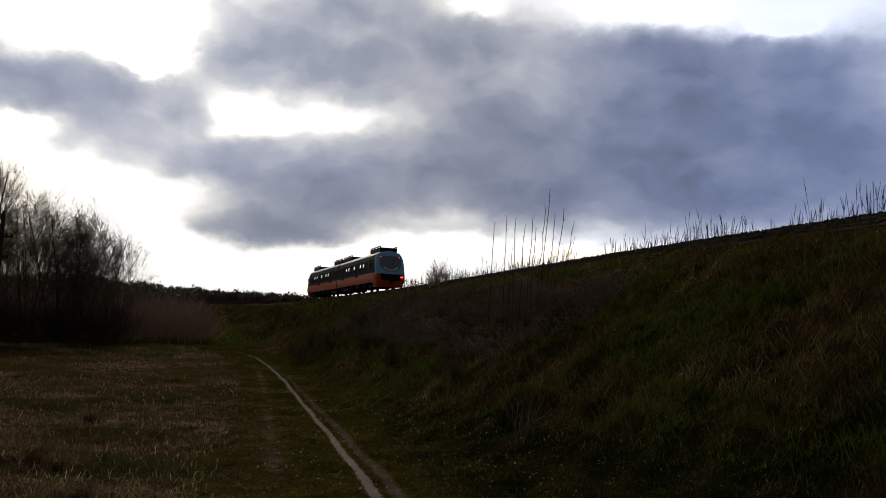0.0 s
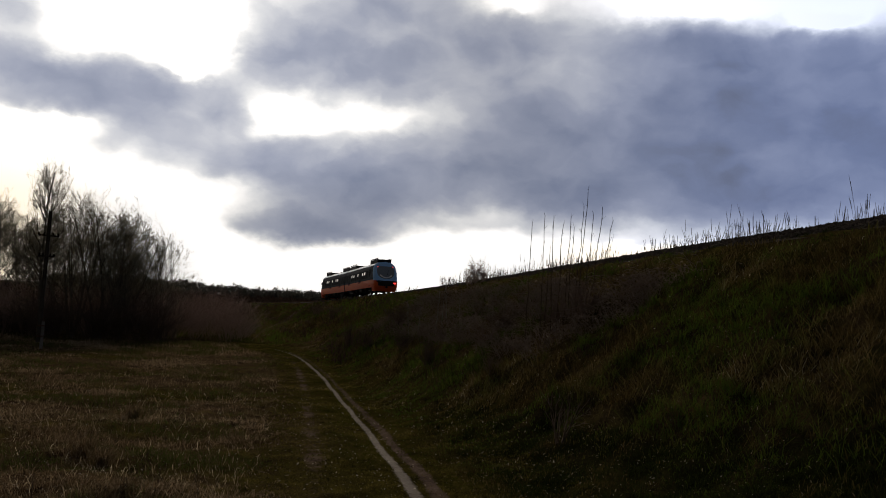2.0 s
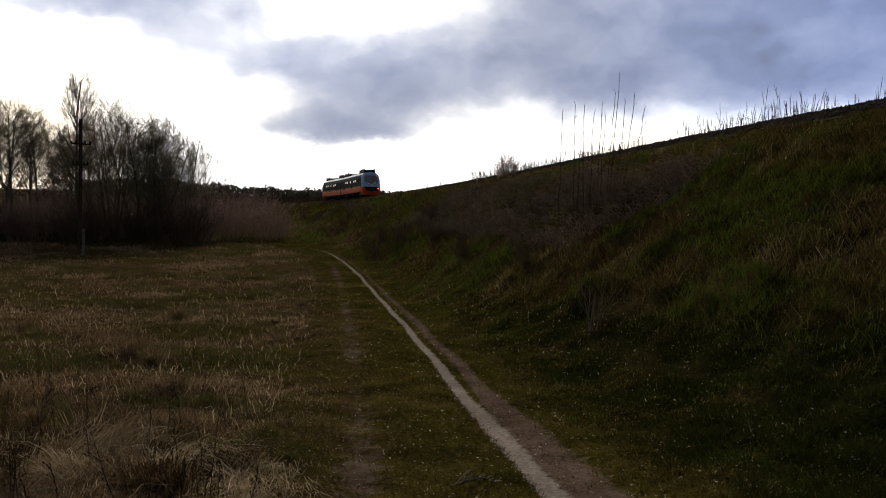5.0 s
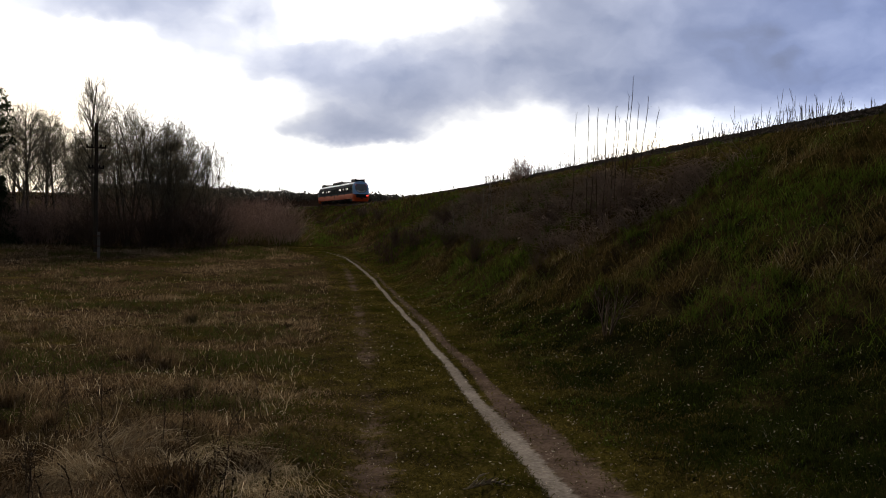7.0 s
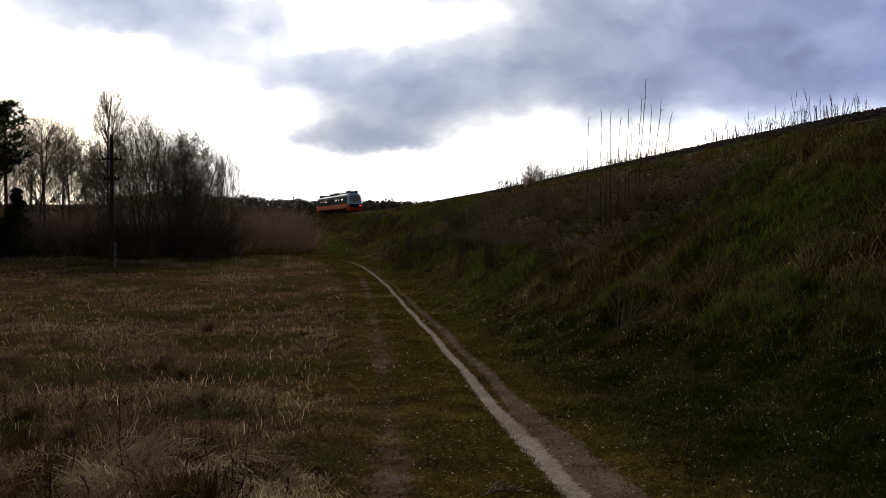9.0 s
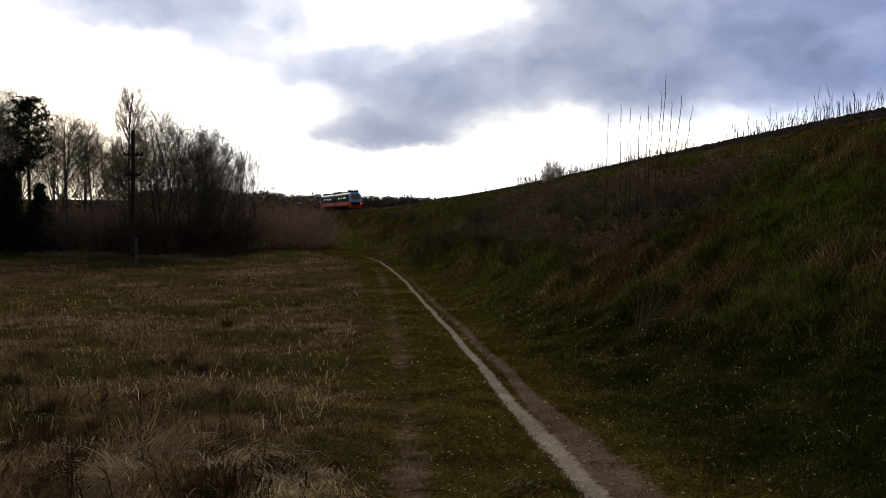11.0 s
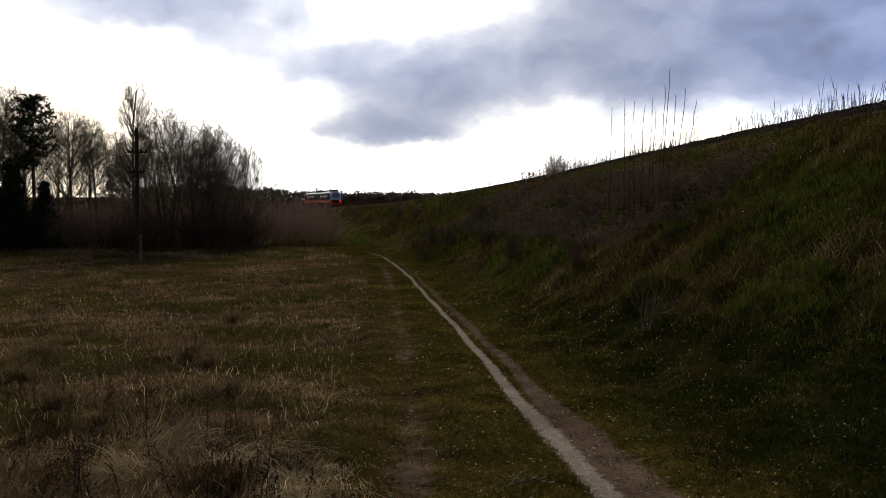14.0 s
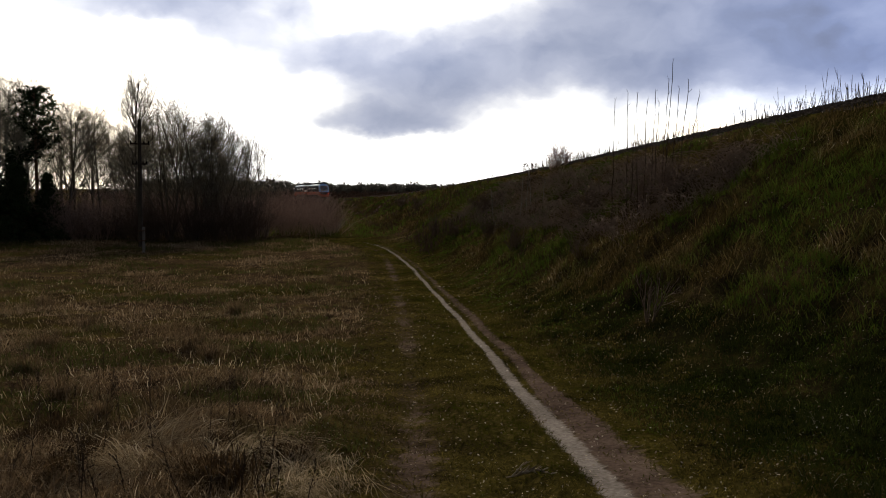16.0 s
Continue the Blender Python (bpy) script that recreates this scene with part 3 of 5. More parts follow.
def face_plate(name, z0, z1, x0, x1, grow, mat, rows=6, cols=8, curve=0.0, foot=0.0):
    """A plate that lies on the nose between two heights and two widths; foot: the height over which its lower edge rounds in."""
    verts, faces = [], []
    for k in range(rows + 1):
        z = z0 + (z1 - z0) * k / rows
        for c in range(cols + 1):
            x = x0 + (x1 - x0) * c / cols
            if foot:
                x *= math.sqrt(1 - 0.86 * max(0.0, 1 - (z - z0) / foot) ** 2)
            share = abs(x) / max(half_width(z), 0.1)
            y = float(np.interp(share, [0.72, 0.87, 0.95, 0.985, 1.0], [-9.48, -9.38, -9.20, -8.85, -7.9]))
            back = 0.46 * max(z - 1.35, 0) + 0.28 * max(0.95 - z, 0)
            verts.append((x, y + back - grow, z + curve * (x * x)))
    for k in range(rows):
        for c in range(cols):
            a = k * (cols + 1) + c
            faces.append([a, a + 1, a + cols + 2, a + cols + 1])
    return raw_mesh(name, verts, faces, mat, True)


def side_window(y0, y1, z0, z1, side, mat, grow=0.012):
    verts = []
    for z in (z0, (z0 + z1) / 2, z1):
        for y in (y0, y1):
            verts.append((side * (half_width(z) + grow), y, z))
    faces = [[0, 1, 3, 2], [2, 3, 5, 4]] if side > 0 else [[1, 0, 2, 3], [3, 2, 4, 5]]
    return raw_mesh("window", verts, faces, mat)


def build_railcar():
    car = new("railcar")
    tagged(car, "orange and dark grey diesel railcar with blue-framed cab, red lamps lit", "train", "cars of the train")
    body = part("body", shell_mesh("body", 0.95, 3.45, RINGS, 0.0, BODY_GREY, rows=14), car)
    # the closed gangway end
    end = part("end_wall", raw_mesh("end_wall", [(s * half_width(z), 9.45, z) for z in (0.8, 1.5, 2.4, 3.0, 3.4, 3.65, 3.82) for s in (-1, 1)],
               [[2 * k + 1, 2 * k, 2 * k + 2, 2 * k + 3] for k in range(6)], BODY_GREY), car)
    part("gangway", box_mesh("gangway", 1.5, 0.55, 2.3, BLACK, 0.08), end, "black folding gangway bellows", pose(0, 9.68, 2.1))
    part("lower_panel", shell_mesh("lower_panel", 0.84, 1.72, RINGS[:6], 0.012, ORANGE, cap=False, rows=5), car, "orange-red lower side panel")
    part("nose_panel", shell_mesh("nose_panel", 0.36, 1.62, RINGS[4:], 0.018, ORANGE, rows=6), car, "orange-red nose panel")
    part("nose_grille", face_plate("nose_grille", 0.98, 1.60, -0.98, 0.98, 0.035, BLACK, 4, 10, 0.02), car, "black panel under the cab window")
    part("coupler", rod_mesh("coupler", 0.11, 0.14, 0.5, BLACK, 10), car, m=pose(0, -9.42, 0.86, 90, 0, 0))
    part("roof", shell_mesh("roof", 3.42, 3.9, RINGS[:6], 0.01, ROOF_GREY, cap=False, rows=6), car, "silver roof that mirrors the bright sky")
    part("brow", shell_mesh("brow", 3.38, 3.9, RINGS[5:], 0.012, BLUE, rows=4), car, "blue brow over the cab window")
    mask = part("cab_frame", shell_mesh("cab_frame", 1.60, 3.42, RINGS[5:], 0.02, BLUE, rows=8), car, "blue frame round the cab window")
    glass = part("windscreen", face_plate("windscreen", 1.86, 3.34, -1.04, 1.04, 0.035, WINDSCREEN, 14, 10, 0.0, 0.75), mask, "curved windscreen, sky reflection put into its grey colour")
    part("wiper", box_mesh("wiper", 0.03, 0.02, 0.8, BLACK), mask, "", pose(0.25, -8.97, 2.62, -24, 12, 0))
    # the white crescent under the windscreen
    pts = []
    for k in range(21):
        x = -0.70 + 1.40 * k / 20
        for dz in (0.0, 0.12 + 0.10 * (abs(x) / 0.70) ** 2):
            z = 1.92 + 0.26 * (abs(x) / 0.70) ** 2.4 + dz
            y = -9.48 + 0.46 * (z - 1.35) - 0.06
            pts.append((x, y, z))
    faces = [[2 * k, 2 * k + 2, 2 * k + 3, 2 * k + 1] for k in range(20)]
    part("crescent_trim", raw_mesh("crescent_trim", pts, faces, WHITE_PAINT), mask, "white crescent trim")
    for s in (-1, 1):
        lamp = part("headlight", face_plate("headlight", 1.42, 1.60, min(s * 0.80, s * 1.16), max(s * 0.80, s * 1.16), 0.05, GLASS, 2, 4), car, "unlit headlight")
        if s > 0:
            part("tail_lamp", face_plate("tail_lamp", 1.27, 1.42, min(s * 0.86, s * 1.14), max(s * 0.86, s * 1.14), 0.055, TAIL_RED, 2, 4), lamp, "glowing red tail lamp")
        part("marker_lamp", face_plate("marker_lamp", 3.23, 3.30, min(s * 0.85, s * 0.93), max(s * 0.85, s * 0.93), 0.05, TAIL_RED, 1, 2), mask, "small glowing red marker lamp")
        arm = part("mirror_arm", box_mesh("mirror_arm", 0.22, 0.04, 0.04, BLACK), car, "", pose(s * 1.50, -7.7, 2.62))
        part("mirror", box_mesh("mirror", 0.09, 0.16, 0.38, BLACK, 0.03), arm, "black rear-view mirror", pose(s * 0.12, 0, -0.08))
        part("cab_door", side_window(-7.1, -6.25, 1.0, 3.15, s, BODY_GREY, 0.02), car, "dark cab side door")
        part("cab_side_window", side_window(-7.05, -6.32, 2.1, 3.02, s, GLASS, 0.03), car)
        y = -5.6
        k = 0
        while y < 8.6:
            if k in (3, 8):
                door = part("door", side_window(y, y + 1.45, 0.72, 3.1, s, BODY_GREY, 0.022), car, "double sliding passenger door")
                for q in (0.08, 0.77):
                    part("door_window", side_window(y + q, y + q + 0.6, 1.55, 2.95, s, GLASS, 0.032), door)
                y += 1.65
            else:
                part("window", side_window(y, y + 1.2, 1.98, 2.92, s, GLASS, 0.014), car)
                if k in (1, 2, 4, 6, 7):
                    part("lit_pane", side_window(y + 0.25, y + 0.70, 2.45, 2.78, s, SKY_GLOW, 0.022), car, "glowing pane that stands in for sky seen through the car")
                y += 1.34
            k += 1
    for y0, y1 in ((-7.9, -3.9), (4.9, 9.2)):
        unit = part("roof_unit", box_mesh("roof_unit", 1.7, y1 - y0, 0.44, BLACK, 0.05, 2), car, "dark roof-mounted cooling unit", pose(0, (y0 + y1) / 2, 3.98))
        long = y1 - y0
        for k in range(4):
            part("fan_cowl", rod_mesh("fan_cowl", 0.40, 0.36, 0.10, BLACK, 16), unit, "", pose(0, (k - 1.5) * long / 4.3, 0.14))
        for side in (-1, 1):
            part("guard_rail", box_mesh("guard_rail", 0.06, long, 0.06, BLACK, 0.01, 1), unit, "", pose(side * 0.80, 0, 0.34))
            for k in range(7):
                part("guard_post", box_mesh("guard_post", 0.07, 0.16, 0.16, BLACK, 0.01, 1), unit, "", pose(side * 0.80, (k - 3) * long / 6.2, 0.27))
    for y, w in ((-2.9, 1.1), (0.2, 1.9), (3.0, 1.0)):
        part("equipment_box", box_mesh("equipment_box", 2.2, w, 0.42, BLACK, 0.06), car, "", pose(0, y, 0.72))
    for y in (-6.3, 6.3):
        bogie = part("bogie", box_mesh("bogie", 2.1, 2.5, 0.22, BLACK, 0.06), car, "", pose(0, y, 0.62))
        for dy in (-1.15, 1.15):
            bm = bmesh.new()
            bmesh.ops.create_cone(bm, cap_ends=True, segments=12, radius1=0.085, radius2=0.085, depth=1.7, matrix=pose(0, 0, 0, 0, 90, 0))
            for s in (-1, 1):
                for r, w, x in ((0.43, 0.12, 0.76), (0.455, 0.03, 0.69), (0.15, 0.2, 0.80)):
                    bmesh.ops.create_cone(bm, cap_ends=True, segments=20, radius1=r, radius2=r, depth=w, matrix=pose(s * x, 0, 0, 0, 90, 0))
                for h in range(4):
                    bmesh.ops.create_cube(bm, size=0.12, matrix=pose(s * 0.83, 0.26 * math.cos(h * 1.5708), 0.26 * math.sin(h * 1.5708)))
            part("wheelset", bm_mesh("wheelset", bm, BLACK), bogie, "steel wheelset", pose(0, dy, -0.19))
        for s in (-1, 1):
            part("side_frame", box_mesh("side_frame", 0.12, 2.9, 0.24, BLACK, 0.04), bogie, "", pose(s * 1.02, 0, -0.08))
    for ob in car.children:
        ob.location = ob.location * 1.08
        ob.scale = (1.08, 1.08, 1.08)
        if ob.name.split(".")[0] not in ("coupler", "mirror_arm"):
            ob.location.y *= 1.02
            ob.scale.y = 1.10
    return car


railcar = build_railcar()
far_railcar = copy_thing(railcar, pose(0, 0, 0))
tagged(far_railcar, "orange and dark grey diesel railcar coupled ahead of another")
# the lamps of the leading cab are out
for lamp in far_railcar.children_recursive:
    if lamp.name.split(".")[0] in ("tail_lamp", "marker_lamp"):
        lamp.data = lamp.data.copy()
        lamp.data.materials[0] = GLASS
        lamp["label"] = "unlit lamp"

SPEED, START_Y = 10.8, 86.0
_ys = np.arange(40.0, 420.0, 0.25)
_arc = np.concatenate(([0], np.cumsum(np.hypot(np.diff(_ys), np.diff(track_x(_ys))))))


def on_track(arc):
    y = float(np.interp(arc, _arc, _ys))
    return Vector((float(track_x(y)), y, float(rail_z(y))))


def car_pose(t, centre, turned):
    start = float(np.interp(START_Y, _ys, _arc)) + SPEED * t + centre
    a, b = on_track(start - 6.93), on_track(start + 6.93)
    d = (b - a).normalized()
    yaw, pitch = math.degrees(math.atan2(-d.x, d.y)), math.degrees(math.asin(d.z))
    m = (a + b) / 2
    if turned:
        return pose(m.x, m.y, m.z, 0, 0, yaw + 180) @ pose(0, 0, 0, -pitch)
    return pose(m.x, m.y, m.z, 0, 0, yaw) @ pose(0, 0, 0, pitch)


def motions():
    times = [0.5 * k for k in range(33)]
    walk(railcar, [(t, car_pose(t, 10.45, False)) for t in times])
    walk(far_railcar, [(t, car_pose(t, 31.75, True)) for t in times])
    for car, way in ((railcar, -1), (far_railcar, 1)):
        for bogie in car.children:
            if not bogie.name.startswith("bogie"):
                continue
            for wheels in bogie.children:
                if wheels.name.startswith("wheelset"):
                    at = wheels.matrix_basis.translation.copy()
                    turn = math.degrees(SPEED / 0.456) / 20
                    walk(wheels, [(k / 20, pose(at.x, at.y, at.z, way * turn * k)) for k in range(321)])


# ---- plants ----
def grow(r, start, way, length, radius, level, levels, out, tips, spread, rise, kids, wobble=0.18, fence=None):
    """One limb in short tapered pieces, with side limbs; fence: tells whether a point lies in the crown's outline."""
    pieces = (5, 4, 3, 2 if levels == 4 else 1, 1)[level]
    p, d = np.array(start, float), np.array(way, float)
    d /= np.linalg.norm(d)
    nodes = []
    for k in range(pieces):
        d = d + r.normal(0, wobble, 3) * (0.6 if level == 0 else 1.0) + np.array([0, 0, rise])
        d /= np.linalg.norm(d)
        q = p + d * length / pieces
        if fence and level and not fence(q):
            break
        r0, r1 = radius * (1 - 0.75 * k / pieces), radius * (1 - 0.75 * (k + 1) / pieces)
        (tips if level >= levels - 1 else out).append((p, q, r0, r1))
        nodes.append((p, q, d, r0))
        p = q
    if level >= levels or not nodes:
        return
    pieces = len(nodes)
    for _ in range(kids[level]):
        f = r.uniform((0.28 if fence else 0.16) if level == 0 else 0.12, 1.0)
        k = min(int(f * pieces), pieces - 1)
        a, b, dd, rr = nodes[k]
        at = a + (b - a) * (f * pieces - k)
        side = r.normal(0, 1, 3)
        side -= dd * side.dot(dd)
        side /= max(np.linalg.norm(side), 1e-6)
        angle = r.uniform(0.7, 1.3) * spread
        way2 = dd * math.cos(angle) + side * math.sin(angle)
        grow(r, at, way2, length * r.uniform(0.38, 0.62) * (1.15 - 0.45 * f), max(rr * (0.42 if fence else 0.55), 0.010), level + 1, levels, out, tips, spread, rise, kids, wobble, fence)


def bare_tree(seed, tall, stems=1, spread=0.75, kids=(15, 9, 8, 4), bark=None, twig=None, thick=0.016, wide=0.27):
    """A leafless broadleaf tree whose twigs end along one rounded, uneven outline."""
    r = np.random.RandomState(seed)
    out, tips = [], []

    def fence(q):
        a = math.atan2(q[1], q[0])
        edge = 1 + 0.10 * math.sin(3 * a + seed) + 0.06 * math.sin(7 * a + 5 * q[2] / tall + seed) + r.normal(0, 0.06)
        return (q[0] ** 2 + q[1] ** 2) / (wide * tall) ** 2 + ((q[2] / tall - 0.53) / 0.52) ** 2 < edge * edge
    for s in range(stems):
        lean = r.normal(0, 0.05 if stems == 1 else 0.22, 2)
        grow(r, (r.normal(0, 0.12) * (stems > 1), r.normal(0, 0.12) * (stems > 1), -0.15), (lean[0], lean[1], 1.0), tall * r.uniform(0.82, 1.0) if stems > 1 else tall * 0.93,
             tall * thick * (0.85 if stems == 1 else 0.45), 0, 3 if len(kids) < 4 else 4, out, tips, spread, 0.05, kids, 0.10, fence)
    return tubes("trunk", out, bark or BARK, 5), tubes("crown", tips, twig or TWIG, 3)


def plant_tree(meshes, x, y, turn, size, label, group):
    tree = new("tree")
    tagged(tree, label, "tree", group)
    k = size / float(np.percentile([v.co.z for v in meshes[1].vertices], 99.5))
    tree.matrix_basis = pose(x, y, float(lie(x, y)), 0, 0, turn) @ Matrix.Diagonal((k, k, k, 1))
    part("trunk", meshes[0], tree)
    part("crown", meshes[1], tree, "bare twigs with swelling buds")
    return tree


ASH = [bare_tree(s, 13.0, 1, sp, (18, 9, 6, 2), wide=w) for s, sp, w in ((21, 0.66, 0.22), (22, 0.80, 0.32), (23, 0.70, 0.28))]
SLIM = bare_tree(24, 13.0, 1, 0.52, (34, 7, 5, 2), wide=0.16, thick=0.013)
WILLOW = [bare_tree(s, 11.0, 6, 0.6, (9, 6, 5, 2), wide=0.36) for s in (31, 32)]
for i, (x, y, size, kind) in enumerate((
        (-27.9, 77.0, 15.4, 5), (-24.9, 76.5, 13.6, 3), (-22.9, 77.0, 13.3, 4), (-21.2, 77.5, 12.0, 3), (-19.8, 78.0, 11.2, 4), (-18.3, 79.5, 9.6, 3), (-24.0, 79.5, 13.0, 4), (-21.9, 80.0, 11.8, 3),
        (-31.0, 84.0, 11.6, 1), (-33.6, 83.0, 11.6, 2), (-35.6, 86.0, 13.2, 0), (-37.2, 84.5, 13.4, 2), (-41.8, 80.0, 15.6, 1), (-44.5, 82.0, 16.0, 0),
        (-26.5, 86.0, 11.5, 2), (-23.5, 88.0, 10.5, 0), (-29.0, 92.0, 11.0, 4), (-34.0, 95.0, 11.5, 3), (-38.5, 97.0, 12.5, 1), (-43.0, 95.0, 14.0, 2), (-21.0, 85.0, 8.6, 4),
        (-26.2, 79.5, 12.4, 1), (-40.6, 81.5, 15.4, 2), (-42.2, 79.0, 15.0, 0), (-36.6, 81.5, 12.6, 1),
        (-32.3, 88.0, 11.5, 0), (-34.6, 90.0, 12.0, 1), (-39.6, 88.0, 13.5, 3), (-40.2, 77.5, 12.0, 2), (-42.6, 86.0, 15.0, 0), (-28.6, 82.0, 10.5, 2))):
    m = (ASH + WILLOW + [SLIM])[kind]
    plant_tree(m, x, y, i * 67.0, size * (0.94 if kind in (3, 4) else 1.0), "bare grey-brown broadleaf tree at the meadow's edge" if kind not in (3, 4) else "bushy many-stemmed bare willow at the meadow's edge", "trees by the meadow")


def needle_tree(seed, tall, bare, wide, cone):
    """A conifer: trunk, boughs and needle sprays; bare: the clean share of the trunk."""
    r = np.random.RandomState(seed)
    trunk = [((0, 0, -0.2), (0.1, 0, tall * 0.5), tall * 0.016, tall * 0.011), ((0.1, 0, tall * 0.5), (0.15, 0.1, tall * 0.98), tall * 0.011, 0.03)]
    verts = []
    for k in range(70 if not cone else 110):
        f = bare + (1 - bare) * (k + r.rand()) / (70 if not cone else 110)
        z = tall * min(f, 0.98)
        reach = wide * ((1.02 - f) / (1 - bare) if cone else (0.45 + 0.75 * math.sin(math.pi * min(1, 0.18 + 0.8 * (f - bare) / (1 - bare))))) * r.uniform(0.6, 1.1)
        a = r.uniform(0, 2 * math.pi)
        tip = np.array([math.cos(a) * reach, math.sin(a) * reach, z + reach * (-0.25 if cone else 0.3)])
        root = np.array([0.1, 0.0, z])
        trunk.append((root, tip, 0.05, 0.015))
        for _ in range(26):
            g = r.uniform(0.3, 1.05)
            c = root + (tip - root) * g + r.normal(0, 0.20 + 0.1 * reach, 3) * np.array([1, 1, 0.55])
            for _ in range(3):
                u, v = r.normal(0, 1, 3), r.normal(0, 1, 3)
                u, v = u / np.linalg.norm(u) * r.uniform(0.14, 0.40), v / np.linalg.norm(v) * 0.11
                verts += [c - u, c + v, c + u]
    n = len(verts) // 3
    return tubes("trunk", trunk, PINE_BARK, 6), array_mesh("crown", np.array(verts), np.arange(3 * n), np.full(n, 3), NEEDLES)


PINE = needle_tree(41, 15.0, 0.52, 2.5, False)
SPRUCE = needle_tree(42, 8.0, 0.02, 3.2, True)
for x, y, size in ((-38.3, 79.5, 14.2),):
    t = plant_tree(PINE, x, y, x * 40, size, "tall Scots pine with a dark ragged crown", "pines")
    t.children[1]["label"] = "dark green needle crown"
for x, y, size in ((-38.0, 75.0, 6.8), (-40.4, 74.0, 8.4), (-36.2, 77.0, 6.0), (-39.4, 77.5, 8.0), (-42.6, 76.0, 9.0)):
    t = plant_tree(SPRUCE, x, y, x * 40, size, "dark dense spruce with boughs down to the grass", "spruces")
    t.children[1]["label"] = "dark green needle crown"


def thicket(seed, tall, stems, wide, kids, mat):
    """A dense rounded shrub of thin stems from one root."""
    r = np.random.RandomState(seed)
    out, tips = [], []
    for _ in range(stems):
        a, lean = r.uniform(0, 2 * math.pi), abs(r.normal(0, 0.32))
        s = r.uniform(0, wide * 0.4)
        grow(r, (s * math.cos(a), s * math.sin(a), -0.1), (lean * math.cos(a), lean * math.sin(a), 1.0), tall * r.uniform(0.6, 1.0), 0.028, 1, 3, out, tips, 0.5, 0.06, kids, 0.14)
    return tubes("branchwork", out, mat, 3), tubes("crown", tips, mat, 3)


def plant_shrub(meshes, x, y, turn, size, label, group):
    shrub = new("shrub")
    tagged(shrub, label, "shrub", group)
    k = max(v.co.z for v in meshes[1].vertices)
    shrub.matrix_basis = pose(x, y, float(lie(x, y)), 0, 0, turn) @ Matrix.Diagonal((size[0], size[1], size[2] / k, 1))
    tagged(part("branchwork", meshes[0], shrub), kind="stuff")
    tagged(part("crown", meshes[1], shrub), kind="stuff")
    return shrub


OSIER = [thicket(s, 4.4, 17, 2.6, (0, 7, 4, 0), RED_TWIG) for s in (51, 52, 53)]
spots = np.random.RandomState(5)
for i in range(34):
    f = i / 33
    x = -44.0 + 32.0 * f + spots.normal(0, 0.5)
    y = 73.5 + 13.0 * f ** 2.2 + spots.uniform(0, 5.0) + (2.5 if f < 0.75 else 0)
    s = spots.uniform(4.1, 4.5) if x > -13.5 else spots.uniform(4.9, 5.5) if x > -21 else spots.uniform(4.0, 5.8)
    plant_shrub(OSIER[i % 3], x, y, i * 77.0, (1.1, 1.1, s), "dense reddish-brown leafless osier thicket", "osier thicket by the meadow")
for i in range(12):
    x, y = spots.uniform(-21, -13), spots.uniform(90, 118)
    plant_shrub(OSIER[i % 3], x - (y - 90) * 0.15, y, i * 51.0, (1.2, 1.2, spots.uniform(5.2, 5.8)), "dense reddish-brown leafless osier thicket", "osier thicket by the meadow")

for i in range(26):
    x = -45.0 + 25.5 * i / 25 + spots.normal(0, 0.5)
    y = spots.uniform(84, 98)
    s = spots.uniform(4.0, 5.4)
    plant_shrub(OSIER[i % 3], x, y, i * 91.0, (1.35, 1.35, s), "tall dense leafless undergrowth between the trees", "undergrowth between the trees")

DARK_OSIER = [thicket(s, 5.0, 19, 2.4, (0, 8, 4, 0), BROWN_TWIG) for s in (54, 55)]
for i in range(24):
    x = -43.0 + 26.0 * i / 23 + spots.normal(0, 0.4)
    y = (75.0 if x > -29 else 79.0) + spots.uniform(0, 2.5)
    plant_shrub(DARK_OSIER[i % 2], x, y, i * 73.0, (1.15, 1.15, spots.uniform(2.4, 3.6) if x < -29 else spots.uniform(4.6, 6.2)), "dark leafless undergrowth at the foot of the trees", "undergrowth between the trees")

BUSH = [thicket(s, 1.5, 15, 0.6, (0, 6, 3, 0), BROWN_TWIG) for s in (61, 62)]
for i, (x, y, w, h, label) in enumerate((
        (2.87, 35.4, 0.75, 1.32, "leafless bush with straight brown shoots on the bank"),
        (4.02, 26.1, 0.45, 0.78, "low leafless brown bush on the bank"),
        (-0.98, 63.0, 0.9, 2.40, "dark leafless bush on a short stem on the bank"),
        (2.5, 57.2, 1.5, 1.86, "dark brown bush on the upper bank"),
        (0.6, 54.0, 1.1, 1.40, "low dark bush on the bank"),
        (7.0, 27.2, 1.3, 1.71, "wide dark leafless bush below the ballast"),
        (6.6, 29.0, 1.2, 1.55, "wide dark leafless bush below the ballast"),
        (5.6, 33.5, 1.3, 1.40, "low dark leafless bush below the ballast"),
        (4.85, 32.2, 0.8, 1.08, "low brown bush on the bank"),
        (2.2, 45.0, 1.2, 1.40, "low brown bush on the bank"),
        (-3.5, 100.0, 1.6, 2.17, "dark brown bush on the far bank"),
        (-6.2, 118.0, 1.8, 2.02, "dark brown bush on the far bank"))):
    plant_shrub(BUSH[i % 2], x, y, i * 83.0, (w, w, h), label, "bushes on the bank")


WISP = thicket(63, 1.5, 8, 0.5, (0, 4, 2, 0), BROWN_TWIG)
plant_shrub(WISP, 3.99, 16.7, 40.0, (0.6, 0.6, 1.15), "thin twiggy bush low on the bank", "bushes on the bank")


